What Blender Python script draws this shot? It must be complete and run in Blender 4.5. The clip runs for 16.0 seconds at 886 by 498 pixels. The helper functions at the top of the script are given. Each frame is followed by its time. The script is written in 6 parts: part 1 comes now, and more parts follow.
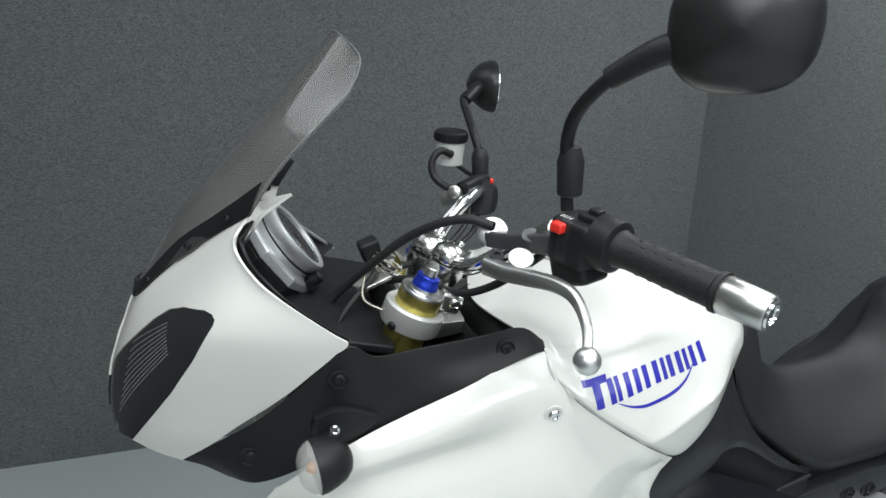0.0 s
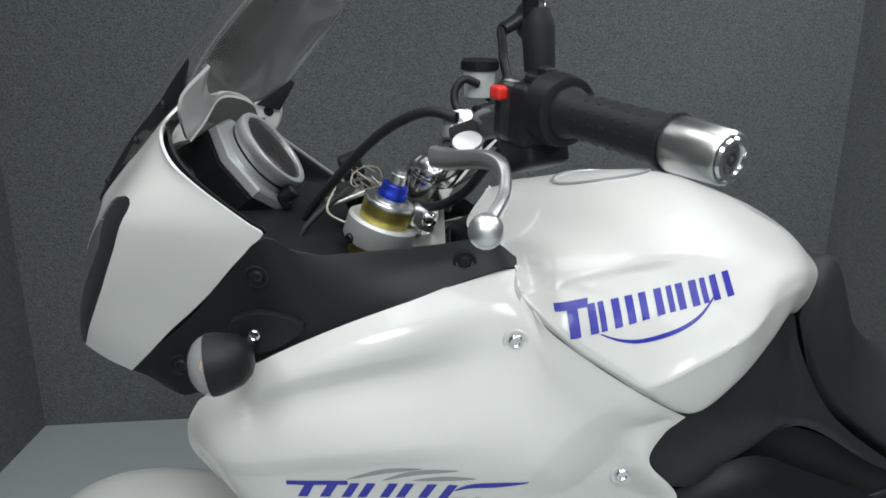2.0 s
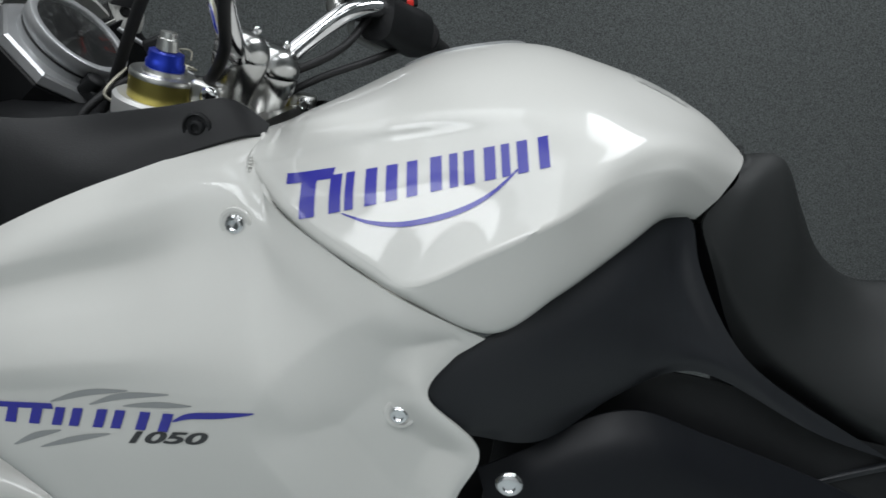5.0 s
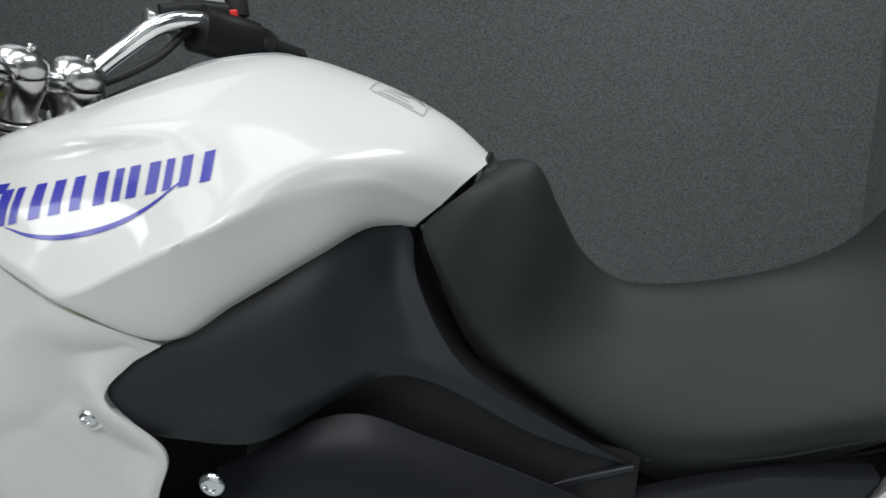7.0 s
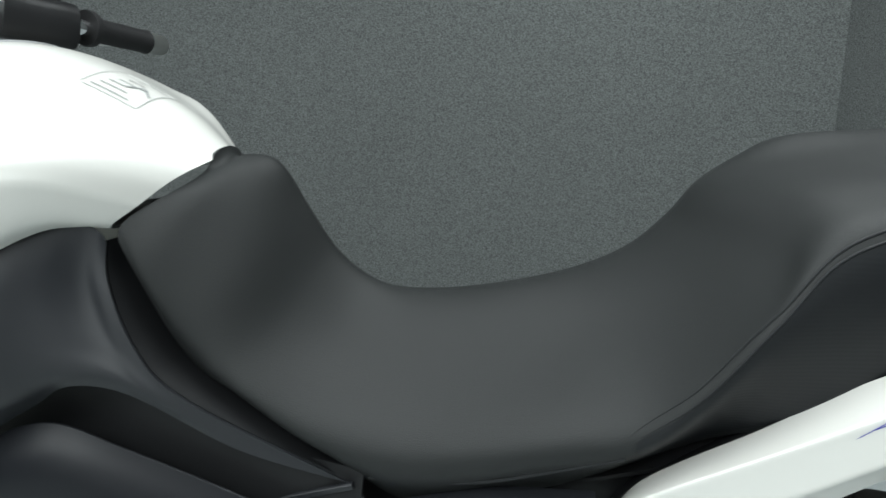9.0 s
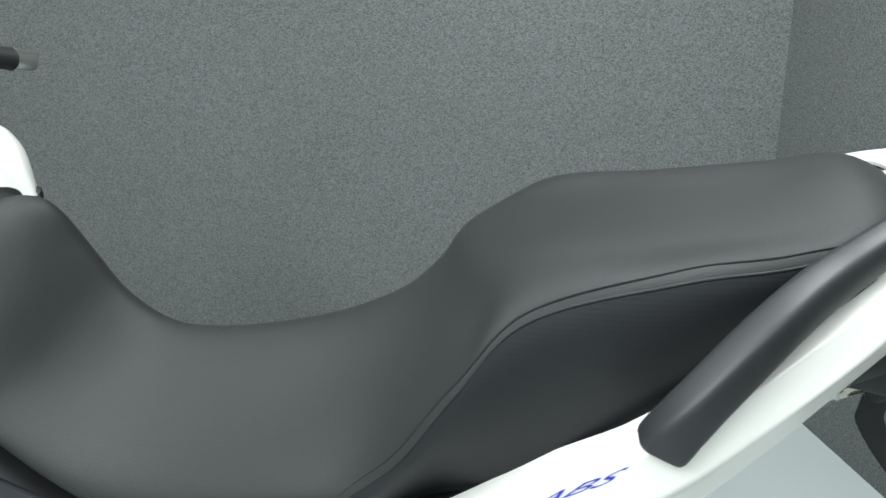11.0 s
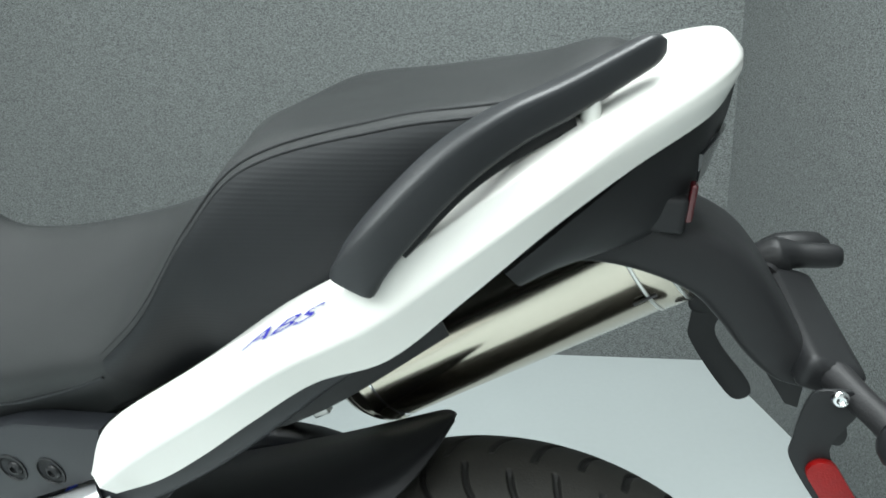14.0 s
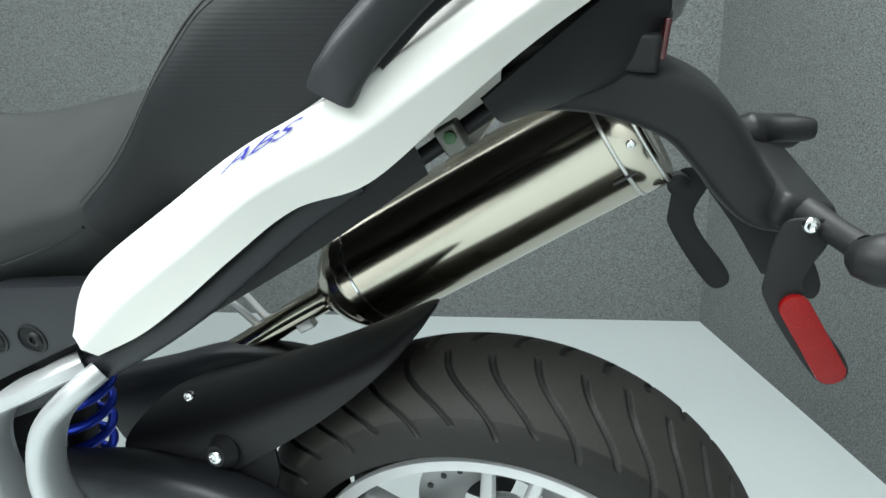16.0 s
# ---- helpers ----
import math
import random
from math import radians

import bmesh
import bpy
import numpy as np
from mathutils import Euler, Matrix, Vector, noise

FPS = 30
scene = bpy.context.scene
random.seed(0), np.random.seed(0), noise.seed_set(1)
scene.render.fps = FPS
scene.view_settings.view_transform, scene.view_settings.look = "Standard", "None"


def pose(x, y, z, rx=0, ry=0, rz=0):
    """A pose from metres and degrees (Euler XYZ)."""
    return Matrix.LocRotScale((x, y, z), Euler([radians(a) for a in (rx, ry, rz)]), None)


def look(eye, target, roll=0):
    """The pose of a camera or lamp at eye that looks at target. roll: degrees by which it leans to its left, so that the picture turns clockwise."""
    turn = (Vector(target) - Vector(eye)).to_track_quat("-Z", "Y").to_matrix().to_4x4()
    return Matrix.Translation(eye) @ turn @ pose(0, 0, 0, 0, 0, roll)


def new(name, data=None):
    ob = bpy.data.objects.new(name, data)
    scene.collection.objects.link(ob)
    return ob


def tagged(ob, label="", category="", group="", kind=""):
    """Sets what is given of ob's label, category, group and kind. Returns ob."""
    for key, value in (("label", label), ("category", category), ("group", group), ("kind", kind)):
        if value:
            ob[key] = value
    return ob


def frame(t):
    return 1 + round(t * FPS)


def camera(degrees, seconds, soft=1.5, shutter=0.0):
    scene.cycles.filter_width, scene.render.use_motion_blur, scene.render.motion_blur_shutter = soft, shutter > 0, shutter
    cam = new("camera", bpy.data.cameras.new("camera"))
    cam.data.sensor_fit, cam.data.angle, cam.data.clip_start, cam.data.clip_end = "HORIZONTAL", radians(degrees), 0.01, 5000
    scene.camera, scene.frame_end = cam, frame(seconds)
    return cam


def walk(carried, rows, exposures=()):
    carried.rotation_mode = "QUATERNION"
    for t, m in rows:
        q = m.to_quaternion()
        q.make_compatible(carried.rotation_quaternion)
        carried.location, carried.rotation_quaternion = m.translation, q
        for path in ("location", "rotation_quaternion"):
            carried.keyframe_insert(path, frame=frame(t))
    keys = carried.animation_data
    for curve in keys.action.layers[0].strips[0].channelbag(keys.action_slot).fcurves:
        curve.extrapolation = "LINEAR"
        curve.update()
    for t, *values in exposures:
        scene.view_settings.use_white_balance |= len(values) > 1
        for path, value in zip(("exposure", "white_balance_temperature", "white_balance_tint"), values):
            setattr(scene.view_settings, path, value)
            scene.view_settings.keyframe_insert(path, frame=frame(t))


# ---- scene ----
cam = camera(70.2, 16.0, 1.5, 0.4)
PATH = [
    (0, (-0.085, -0.055, 1.431), (0.558, 1.761, 0.892), 1.9),
    (0.5, (0.004, -0.077, 1.435), (0.47, 1.786, 0.877), 1.2),
    (1, (0.075, -0.083, 1.408), (0.406, 1.81, 0.856), 0.6),
    (1.5, (0.118, -0.068, 1.341), (0.372, 1.85, 0.834), 0.4),
    (2, (0.144, -0.03, 1.278), (0.353, 1.896, 0.781), 0.2),
    (2.5, (0.166, 0.009, 1.229), (0.338, 1.935, 0.72), 0.3),
    (3, (0.204, 0.039, 1.174), (0.317, 1.979, 0.7), 0.4),
    (5.5, (0.518, 0.092, 1.126), (0.424, 2.027, 0.63), -1.6),
    (6, (0.579, 0.088, 1.126), (0.502, 2.025, 0.634), -1.5),
    (6.5, (0.66, 0.088, 1.13), (0.54, 2.021, 0.63), -1.9),
    (7, (0.735, 0.093, 1.132), (0.573, 2.022, 0.628), -2.4),
    (7.5, (0.806, 0.103, 1.133), (0.612, 2.029, 0.629), -2.4),
    (8, (0.872, 0.114, 1.135), (0.657, 2.034, 0.621), -2.3),
    (8.5, (0.944, 0.13, 1.129), (0.705, 2.046, 0.607), -2.2),
    (9, (1.021, 0.168, 1.133), (0.767, 2.068, 0.563), -2.5),
    (11.5, (1.309, 0.227, 1.18), (0.988, 2.1, 0.555), -3.0),
    (12, (1.367, 0.232, 1.178), (1.018, 2.1, 0.555), -3.1),
    (12.5, (1.411, 0.235, 1.168), (1.069, 2.108, 0.556), -3.3),
    (13, (1.438, 0.239, 1.145), (1.075, 2.1, 0.508), -2.8),
    (13.5, (1.45, 0.222, 1.105), (1.093, 2.095, 0.502), -2.7),
    (14, (1.462, 0.208, 1.064), (1.104, 2.086, 0.475), -2.8),
    (14.5, (1.476, 0.197, 1.033), (1.11, 2.068, 0.428), -3.0),
    (15, (1.476, 0.185, 0.999), (1.131, 2.06, 0.394), -2.9),
    (15.5, (1.467, 0.174, 0.967), (1.155, 2.057, 0.369), -2.5),
    (16, (1.472, 0.168, 0.948), (1.145, 2.049, 0.353), -2.9),
]
EXPOSURES = [(0, -0.05, 6500, 12), (1.5, -0.2, 6500, 13), (2.5, -0.5, 6500, 15), (3, -0.65, 6500, 15), (5.5, -0.68, 6500, 15), (7, -0.45, 6500, 15), (8, -0.08, 6500, 13), (9, 0.28, 6500, 10), (11.5, 1.02, 6500, 10), (12.5, 1.06, 6500, 9), (14, 1.07, 6500, 9), (16, 1.09, 6500, 9)]
walk(cam, [(t, look(eye, target, roll)) for t, eye, target, roll in PATH], EXPOSURES)

# ---- world, light, exposure ----
world = bpy.data.worlds.new("world")
scene.world = world
world.use_nodes = True
world.node_tree.nodes["Background"].inputs[0].default_value = (0.55, 0.6, 0.62, 1)
world.node_tree.nodes["Background"].inputs[1].default_value = 0.05


def area_lamp(name, x, y, z, sx, sy, watts, colour):
    data = bpy.data.lights.new(name, "AREA")
    data.shape, data.size, data.size_y, data.energy, data.color = "RECTANGLE", sx, sy, watts, colour
    ob = new(name, data)
    ob.matrix_world = pose(x, y, z)
    return ob


# unseen ceiling panels over the open side of the booth, and over the machine
# last two added: fill for the back wall, pale reflection in the screen
LAMPS = [(-0.7, -1.0, 0.6, 1.2, 31), (0.5, -1.0, 0.6, 1.2, 30), (1.7, -1.0, 0.6, 1.2, 9), (-0.25, 0.4, 0.6, 1.2, 10), (0.65, 0.4, 0.6, 1.2, 9.5), (1.7, 1.0, 0.6, 1.2, 26), (-0.6, 1.75, 1.1, 1.0, 4)]
for lx, ly, lsx, lsy, watts in LAMPS:
    area_lamp("unseen_ceiling_light", lx, ly, 2.56, lsx, lsy, watts, (0.935, 1.0, 1.005))

# ---- materials ----


def mat(name, colour, rough=0.5, metal=0.0, coat=0.0, bump=0.0, scale=400.0, vary=0.08, vary_scale=6.0, spec=0.5, detail=3.0):
    """A surface with fine relief and colour that varies at two scales."""
    m = bpy.data.materials.new(name)
    m.use_nodes = True
    n, l = m.node_tree.nodes, m.node_tree.links
    b = n["Principled BSDF"]
    b.inputs["Roughness"].default_value = rough
    b.inputs["Metallic"].default_value = metal
    b.inputs["Coat Weight"].default_value = coat
    b.inputs["Coat Roughness"].default_value = 0.07
    b.inputs["Specular IOR Level"].default_value = spec
    tc = n.new("ShaderNodeTexCoord")
    big = n.new("ShaderNodeTexNoise")
    big.inputs["Scale"].default_value = vary_scale
    big.inputs["Detail"].default_value = 5
    fine = n.new("ShaderNodeTexNoise")
    fine.inputs["Scale"].default_value = scale
    fine.inputs["Detail"].default_value = detail
    for t in (big, fine):
        l.new(tc.outputs["Object"], t.inputs["Vector"])
    mix = n.new("ShaderNodeMix")
    mix.data_type = "RGBA"
    mix.inputs[6].default_value = (*[c * (1 - vary) for c in colour], 1)
    mix.inputs[7].default_value = (*[min(1, c * (1 + vary)) for c in colour], 1)
    add = n.new("ShaderNodeMath")
    add.operation = "ADD"
    half = n.new("ShaderNodeMath")
    half.operation = "MULTIPLY"
    half.inputs[1].default_value = 0.5
    l.new(big.outputs[0], add.inputs[0])
    l.new(fine.outputs[0], add.inputs[1])
    l.new(add.outputs[0], half.inputs[0])
    l.new(half.outputs[0], mix.inputs[0])
    l.new(mix.outputs[2], b.inputs["Base Color"])
    rr = n.new("ShaderNodeMapRange")
    rr.inputs[3].default_value, rr.inputs[4].default_value = max(0.01, rough * 0.85), min(1, rough * 1.15)
    l.new(big.outputs[0], rr.inputs[0])
    l.new(rr.outputs[0], b.inputs["Roughness"])
    if bump:
        bp = n.new("ShaderNodeBump")
        bp.inputs["Strength"].default_value = bump
        bp.inputs["Distance"].default_value = 0.0015
        l.new(fine.outputs[0], bp.inputs["Height"])
        l.new(bp.outputs[0], b.inputs["Normal"])
    return m


def carpet():
    """Short grey carpet: pale and dark flecks in short rows, with faint larger stains."""
    m = mat("grey_carpet", (0.127, 0.136, 0.135), 0.95, vary=0.18, vary_scale=1.3, spec=0.1)
    n, l = m.node_tree.nodes, m.node_tree.links
    b = n["Principled BSDF"]
    old = b.inputs["Base Color"].links[0].from_socket
    tc = n.new("ShaderNodeTexCoord")
    mp = n.new("ShaderNodeMapping")
    mp.inputs["Scale"].default_value = (1.0, 1.0, 1.7)
    fl = n.new("ShaderNodeTexNoise")
    fl.inputs["Scale"].default_value, fl.inputs["Detail"].default_value, fl.inputs["Roughness"].default_value = 210, 4, 0.78
    ramp = n.new("ShaderNodeValToRGB")
    ramp.color_ramp.elements[0].position, ramp.color_ramp.elements[1].position = 0.36, 0.66
    ramp.color_ramp.elements[0].color, ramp.color_ramp.elements[1].color = (0.46, 0.46, 0.46, 1), (1.75, 1.75, 1.75, 1)
    mul = n.new("ShaderNodeMix")
    mul.data_type, mul.blend_type = "RGBA", "MULTIPLY"
    mul.inputs[0].default_value = 1.0
    l.new(tc.outputs["Object"], mp.inputs[0])
    l.new(mp.outputs[0], fl.inputs["Vector"])
    l.new(fl.outputs[0], ramp.inputs[0])
    l.new(old, mul.inputs[6])
    l.new(ramp.outputs[0], mul.inputs[7])
    l.new(mul.outputs[2], b.inputs["Base Color"])
    bp = n.new("ShaderNodeBump")
    bp.inputs["Strength"].default_value, bp.inputs["Distance"].default_value = 0.9, 0.002
    l.new(fl.outputs[0], bp.inputs["Height"])
    l.new(bp.outputs[0], b.inputs["Normal"])
    return m


def ribbed():
    """Seat flank cloth with fine raised ribs, its colour darkened for the flank's shade."""
    m = mat("shaded_ribbed_flank", (0.0115, 0.0128, 0.0142), 0.5, spec=0.24)
    n, l = m.node_tree.nodes, m.node_tree.links
    tc = n.new("ShaderNodeTexCoord")
    mp = n.new("ShaderNodeMapping")
    mp.inputs["Rotation"].default_value = (0, radians(-4), 0)
    wv = n.new("ShaderNodeTexWave")
    wv.bands_direction = "Z"
    wv.inputs["Scale"].default_value, wv.inputs["Distortion"].default_value = 95, 0.3
    bp = n.new("ShaderNodeBump")
    bp.inputs["Strength"].default_value, bp.inputs["Distance"].default_value = 0.1, 0.0005
    l.new(tc.outputs["Object"], mp.inputs[0])
    l.new(mp.outputs[0], wv.inputs["Vector"])
    l.new(wv.outputs[1], bp.inputs["Height"])
    l.new(bp.outputs[0], n["Principled BSDF"].inputs["Normal"])
    return m


WHITE = mat("white_paint", (0.665, 0.662, 0.63), 0.42, coat=0.65, vary=0.02, spec=0.4)
BLACKP = mat("black_moulded_plastic", (0.012, 0.0125, 0.0135), 0.45, spec=0.26, bump=0.12, scale=900, vary=0.15)
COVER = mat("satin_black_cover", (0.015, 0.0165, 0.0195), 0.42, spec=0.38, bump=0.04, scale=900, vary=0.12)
RUBBER = mat("rubber", (0.013, 0.013, 0.014), 0.55, spec=0.4, bump=0.2, scale=700, vary=0.2)
# tread: dust, with crown sheen put into the colour; dark rubber carries groove shade
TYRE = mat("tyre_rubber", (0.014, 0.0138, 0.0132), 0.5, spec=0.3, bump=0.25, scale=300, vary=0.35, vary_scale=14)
TREAD = mat("dust_and_sheen_tread", (0.03, 0.029, 0.026), 0.62, spec=0.3, bump=0.25, scale=300, vary=0.4, vary_scale=9)
VINYL = mat("seat_vinyl", (0.0182, 0.0198, 0.0201), 0.5, spec=0.25, bump=0.3, scale=1100, vary=0.12)
# darker copy of the seat vinyl: the shade on the side is in its colour
VINYL_SIDE = mat("shaded_side_vinyl", (0.015, 0.0163, 0.0178), 0.5, spec=0.25, bump=0.3, scale=1100, vary=0.12)
CHROME = mat("chrome", (0.85, 0.85, 0.86), 0.08, metal=1.0, vary=0.03)
ALU = mat("brushed_aluminium", (0.62, 0.62, 0.6), 0.3, metal=1.0, vary=0.08, bump=0.05, scale=300)
SILVER = mat("silver_painted_metal", (0.55, 0.56, 0.57), 0.35, metal=0.6, vary=0.05)
STEEL = mat("polished_exhaust_steel", (0.54, 0.5, 0.42), 0.15, metal=1.0, vary=0.08, vary_scale=10)
GOLD = mat("gold_anodised", (0.56, 0.48, 0.14), 0.4, metal=1.0, vary=0.06)
BLUE_ANO = mat("blue_anodised", (0.02, 0.05, 0.5), 0.3, metal=0.7, vary=0.08)
BLUE = mat("blue_decal", (0.02, 0.02, 0.34), 0.35, coat=0.35, vary=0.05)
GREYD = mat("grey_decal", (0.3, 0.31, 0.31), 0.35, coat=0.4, vary=0.06)
BLACKD = mat("black_decal", (0.02, 0.02, 0.022), 0.3, coat=0.4, vary=0.06)
RIBBED = ribbed()
RED = mat("red_switch", (0.75, 0.03, 0.02), 0.4, vary=0.05)
REFLECT = mat("red_reflector", (0.2, 0.003, 0.003), 0.3, coat=0.15, spec=0.25, bump=0.35, scale=500, vary=0.3, vary_scale=60)
RESERVOIR = mat("translucent_reservoir", (0.6, 0.62, 0.6), 0.35, vary=0.06)
HEADLAMP = mat("smoked_headlamp_lens", (0.016, 0.017, 0.019), 0.09, coat=0.5, vary=0.2)
CARPET = carpet()
FLOORM = mat("painted_grey_floor", (0.42, 0.46, 0.46), 0.42, bump=0.05, scale=60, vary=0.06, vary_scale=2.5)
PLASTER = mat("white_ceiling", (0.7, 0.71, 0.7), 0.8, vary=0.04)
DARKRED = mat("dark_red_lens", (0.05, 0.004, 0.006), 0.2, coat=0.5)
POLISHED = mat("polished_casting", (0.6, 0.6, 0.59), 0.22, metal=1.0, vary=0.08)
RIM = mat("silver_wheel_paint", (0.68, 0.69, 0.7), 0.3, metal=0.25, coat=0.4, vary=0.03)
DISC = mat("brake_disc_steel", (0.42, 0.42, 0.42), 0.28, metal=1.0, vary=0.1)
DIAL = mat("dial_face", (0.02, 0.02, 0.022), 0.4, vary=0.1)
WARNING = mat("pale_sticker", (0.62, 0.63, 0.6), 0.4, vary=0.04)


def glass(name, colour, rough=0.02, alpha=0.25):
    """A thin sheet: mostly seen through, with a clear sheen."""
    m = bpy.data.materials.new(name)
    m.use_nodes = True
    n, l = m.node_tree.nodes, m.node_tree.links
    n.remove(n["Principled BSDF"])
    tr = n.new("ShaderNodeBsdfTransparent")
    tr.inputs[0].default_value = (*colour, 1)
    gl = n.new("ShaderNodeBsdfGlossy")
    gl.inputs["Roughness"].default_value = rough
    fr = n.new("ShaderNodeFresnel")
    fr.inputs[0].default_value = 1.4
    mx = n.new("ShaderNodeMixShader")
    boost = n.new("ShaderNodeMath")
    boost.operation = "MULTIPLY"
    boost.inputs[1].default_value = 1.0 + alpha
    l.new(fr.outputs[0], boost.inputs[0])
    l.new(boost.outputs[0], mx.inputs[0])
    l.new(tr.outputs[0], mx.inputs[1])
    l.new(gl.outputs[0], mx.inputs[2])
    l.new(mx.outputs[0], n["Material Output"].inputs[0])
    return m


SCREEN = glass("smoked_screen", (0.93, 0.935, 0.93), 0.13, 0.9)
def hazed(m, colour, share):
    """Mixes a pale matt share into a clear sheet, in place of its pale reflections."""
    n, l = m.node_tree.nodes, m.node_tree.links
    out = n["Material Output"].inputs[0]
    old = out.links[0].from_socket
    df, mx = n.new("ShaderNodeBsdfDiffuse"), n.new("ShaderNodeMixShader")
    df.inputs[0].default_value = (*colour, 1)
    mx.inputs[0].default_value = share
    l.new(old, mx.inputs[1])
    l.new(df.outputs[0], mx.inputs[2])
    l.new(mx.outputs[0], out)


DIAL_GLASS = glass("dial_glass", (0.97, 0.97, 0.97), 0.03, -0.4)
hazed(SCREEN, (0.4, 0.4, 0.39), 0.07)
RAIL = mat("grey_black_rail_plastic", (0.021, 0.0225, 0.0245), 0.42, spec=0.35, bump=0.1, scale=900, vary=0.15)
GLOSSB = mat("satin_black_shell", (0.014, 0.014, 0.0145), 0.36, coat=0.0, spec=0.5, vary=0.1)
SCREEN_EDGE = mat("polished_acrylic_edge", (0.16, 0.17, 0.168), 0.3, coat=0.4, vary=0.1)
LEVER = mat("polished_lever_alloy", (0.8, 0.8, 0.79), 0.36, metal=1.0, vary=0.05)
LAMP_SILVER = mat("silvered_lamp_reflector", (0.62, 0.62, 0.6), 0.35, metal=0.25, vary=0.08)
MIRROR = mat("mirror_glass", (0.85, 0.86, 0.87), 0.02, metal=1.0, vary=0.0)



def frosted(name, colour, share):
    """A ribbed clear lens: partly seen through, partly pale."""
    m = mat(name, colour, 0.25, coat=0.5, bump=0.3, scale=260, vary=0.1)
    n, l = m.node_tree.nodes, m.node_tree.links
    mx, tr = n.new("ShaderNodeMixShader"), n.new("ShaderNodeBsdfTransparent")
    mx.inputs[0].default_value = share
    l.new(tr.outputs[0], mx.inputs[1])
    l.new(n["Principled BSDF"].outputs[0], mx.inputs[2])
    l.new(mx.outputs[0], n["Material Output"].inputs[0])
    return m


PRISM = frosted("prismatic_clear_lens", (0.62, 0.62, 0.6), 0.34)
CAST = mat("pale_cast_aluminium", (0.6, 0.6, 0.59), 0.45, metal=0.55, vary=0.08, bump=0.15, scale=500)

# ---- shape helpers ----


def part(name, bm, material, parent=None, label="", smooth=40, bevel=0.0):
    """Links a bmesh as one mesh object under a thing or a part."""
    bmesh.ops.recalc_face_normals(bm, faces=bm.faces)
    me = bpy.data.meshes.new(name)
    bm.to_mesh(me)
    bm.free()
    ob = new(name, me)
    me.materials.append(material)
    for p in me.polygons:
        p.use_smooth = True
    if smooth:
        me.set_sharp_from_angle(angle=radians(smooth))
    if bevel:
        mod = ob.modifiers.new("edge", "BEVEL")
        mod.width, mod.segments, mod.limit_method, mod.angle_limit = bevel, 2, "ANGLE", radians(50)
    if parent:
        ob.parent = parent
    if label:
        ob["label"] = label
    return ob


def curve_through(points, n):
    """n points along a smooth line through the control points."""
    p = [Vector(q) for q in points]
    if len(p) == 2:
        return [p[0].lerp(p[1], i / (n - 1)) for i in range(n)]
    d = [0.0]
    for a, b in zip(p, p[1:]):
        d.append(d[-1] + max(1e-6, (b - a).length) ** 0.5)
    ext = [p[0] * 2 - p[1]] + p + [p[-1] * 2 - p[-2]]
    out, k = [], 0
    for i in range(n):
        s = d[-1] * i / (n - 1)
        while k < len(p) - 2 and s > d[k + 1]:
            k += 1
        t = (s - d[k]) / (d[k + 1] - d[k])
        a, b, c, e = ext[k:k + 4]
        m1 = (c - a) * 0.5
        m2 = (e - b) * 0.5
        la, lb = (b - a).length, (c - b).length
        lc = (e - c).length
        m1 = ((b - a) * (lb / max(la, 1e-6)) ** 0.5 * 0.5 + (c - b) * 0.5) if la > 0 else m1
        m2 = ((e - c) * (lb / max(lc, 1e-6)) ** 0.5 * 0.5 + (c - b) * 0.5) if lc > 0 else m2
        h1, h2 = 2 * t ** 3 - 3 * t ** 2 + 1, t ** 3 - 2 * t ** 2 + t
        h3, h4 = -2 * t ** 3 + 3 * t ** 2, t ** 3 - t ** 2
        out.append(b * h1 + m1 * h2 + c * h3 + m2 * h4)
    return out


def surface(curves, nu, nv):
    """A grid of points: nv lines of nu points, smooth through the curves."""
    lines = [curve_through(c, nu) for c in curves]
    cols = [curve_through([ln[i] for ln in lines], nv) for i in range(nu)]
    return [[cols[i][j] for i in range(nu)] for j in range(nv)]


# the machine's middle plane, in its own axes, tilted to fit the camera's view
MID_N, MID_P = Vector((-0.0475, 0.9878, -0.1476)), Vector((0.243, 0.0175, 0.812))


AXIS_N, AXIS_P = Vector((0, 1, 0)), Vector((0, 0, 0))


def ridge_y(x):
    return 0.02 if x < -0.6 else 0.02 + 0.08 * (x + 0.6)


def ridge(x, z):
    """A point on the ridge of tank and seat, bent sideways to fit the camera's view."""
    return (x, ridge_y(x), z)


def far_side(curves):
    """The far flank of tank and seat, narrowed and lowered to fit the camera's view."""
    out = []
    for c in curves:
        row = []
        for x, y, z in c:
            w = 0.6 + 0.25 * min(1, max(0, (x + 0.6) / 0.5))
            row.append((x, ridge_y(x) + (ridge_y(x) - y) * w, z - 0.018))
        out.append(row)
    return out


def flip(curves, n=MID_N, p=MID_P):
    """The same curves on the other side of the machine."""
    out = []
    for c in curves:
        row = []
        for q in c:
            v = Vector(q)
            row.append(tuple(v - n * (2 * (v - p).dot(n))))
        out.append(row)
    return out


def mid(x, z):
    """A point of the middle plane."""
    return (x, MID_P.y - (MID_N.x * (x - MID_P.x) + MID_N.z * (z - MID_P.z)) / MID_N.y, z)


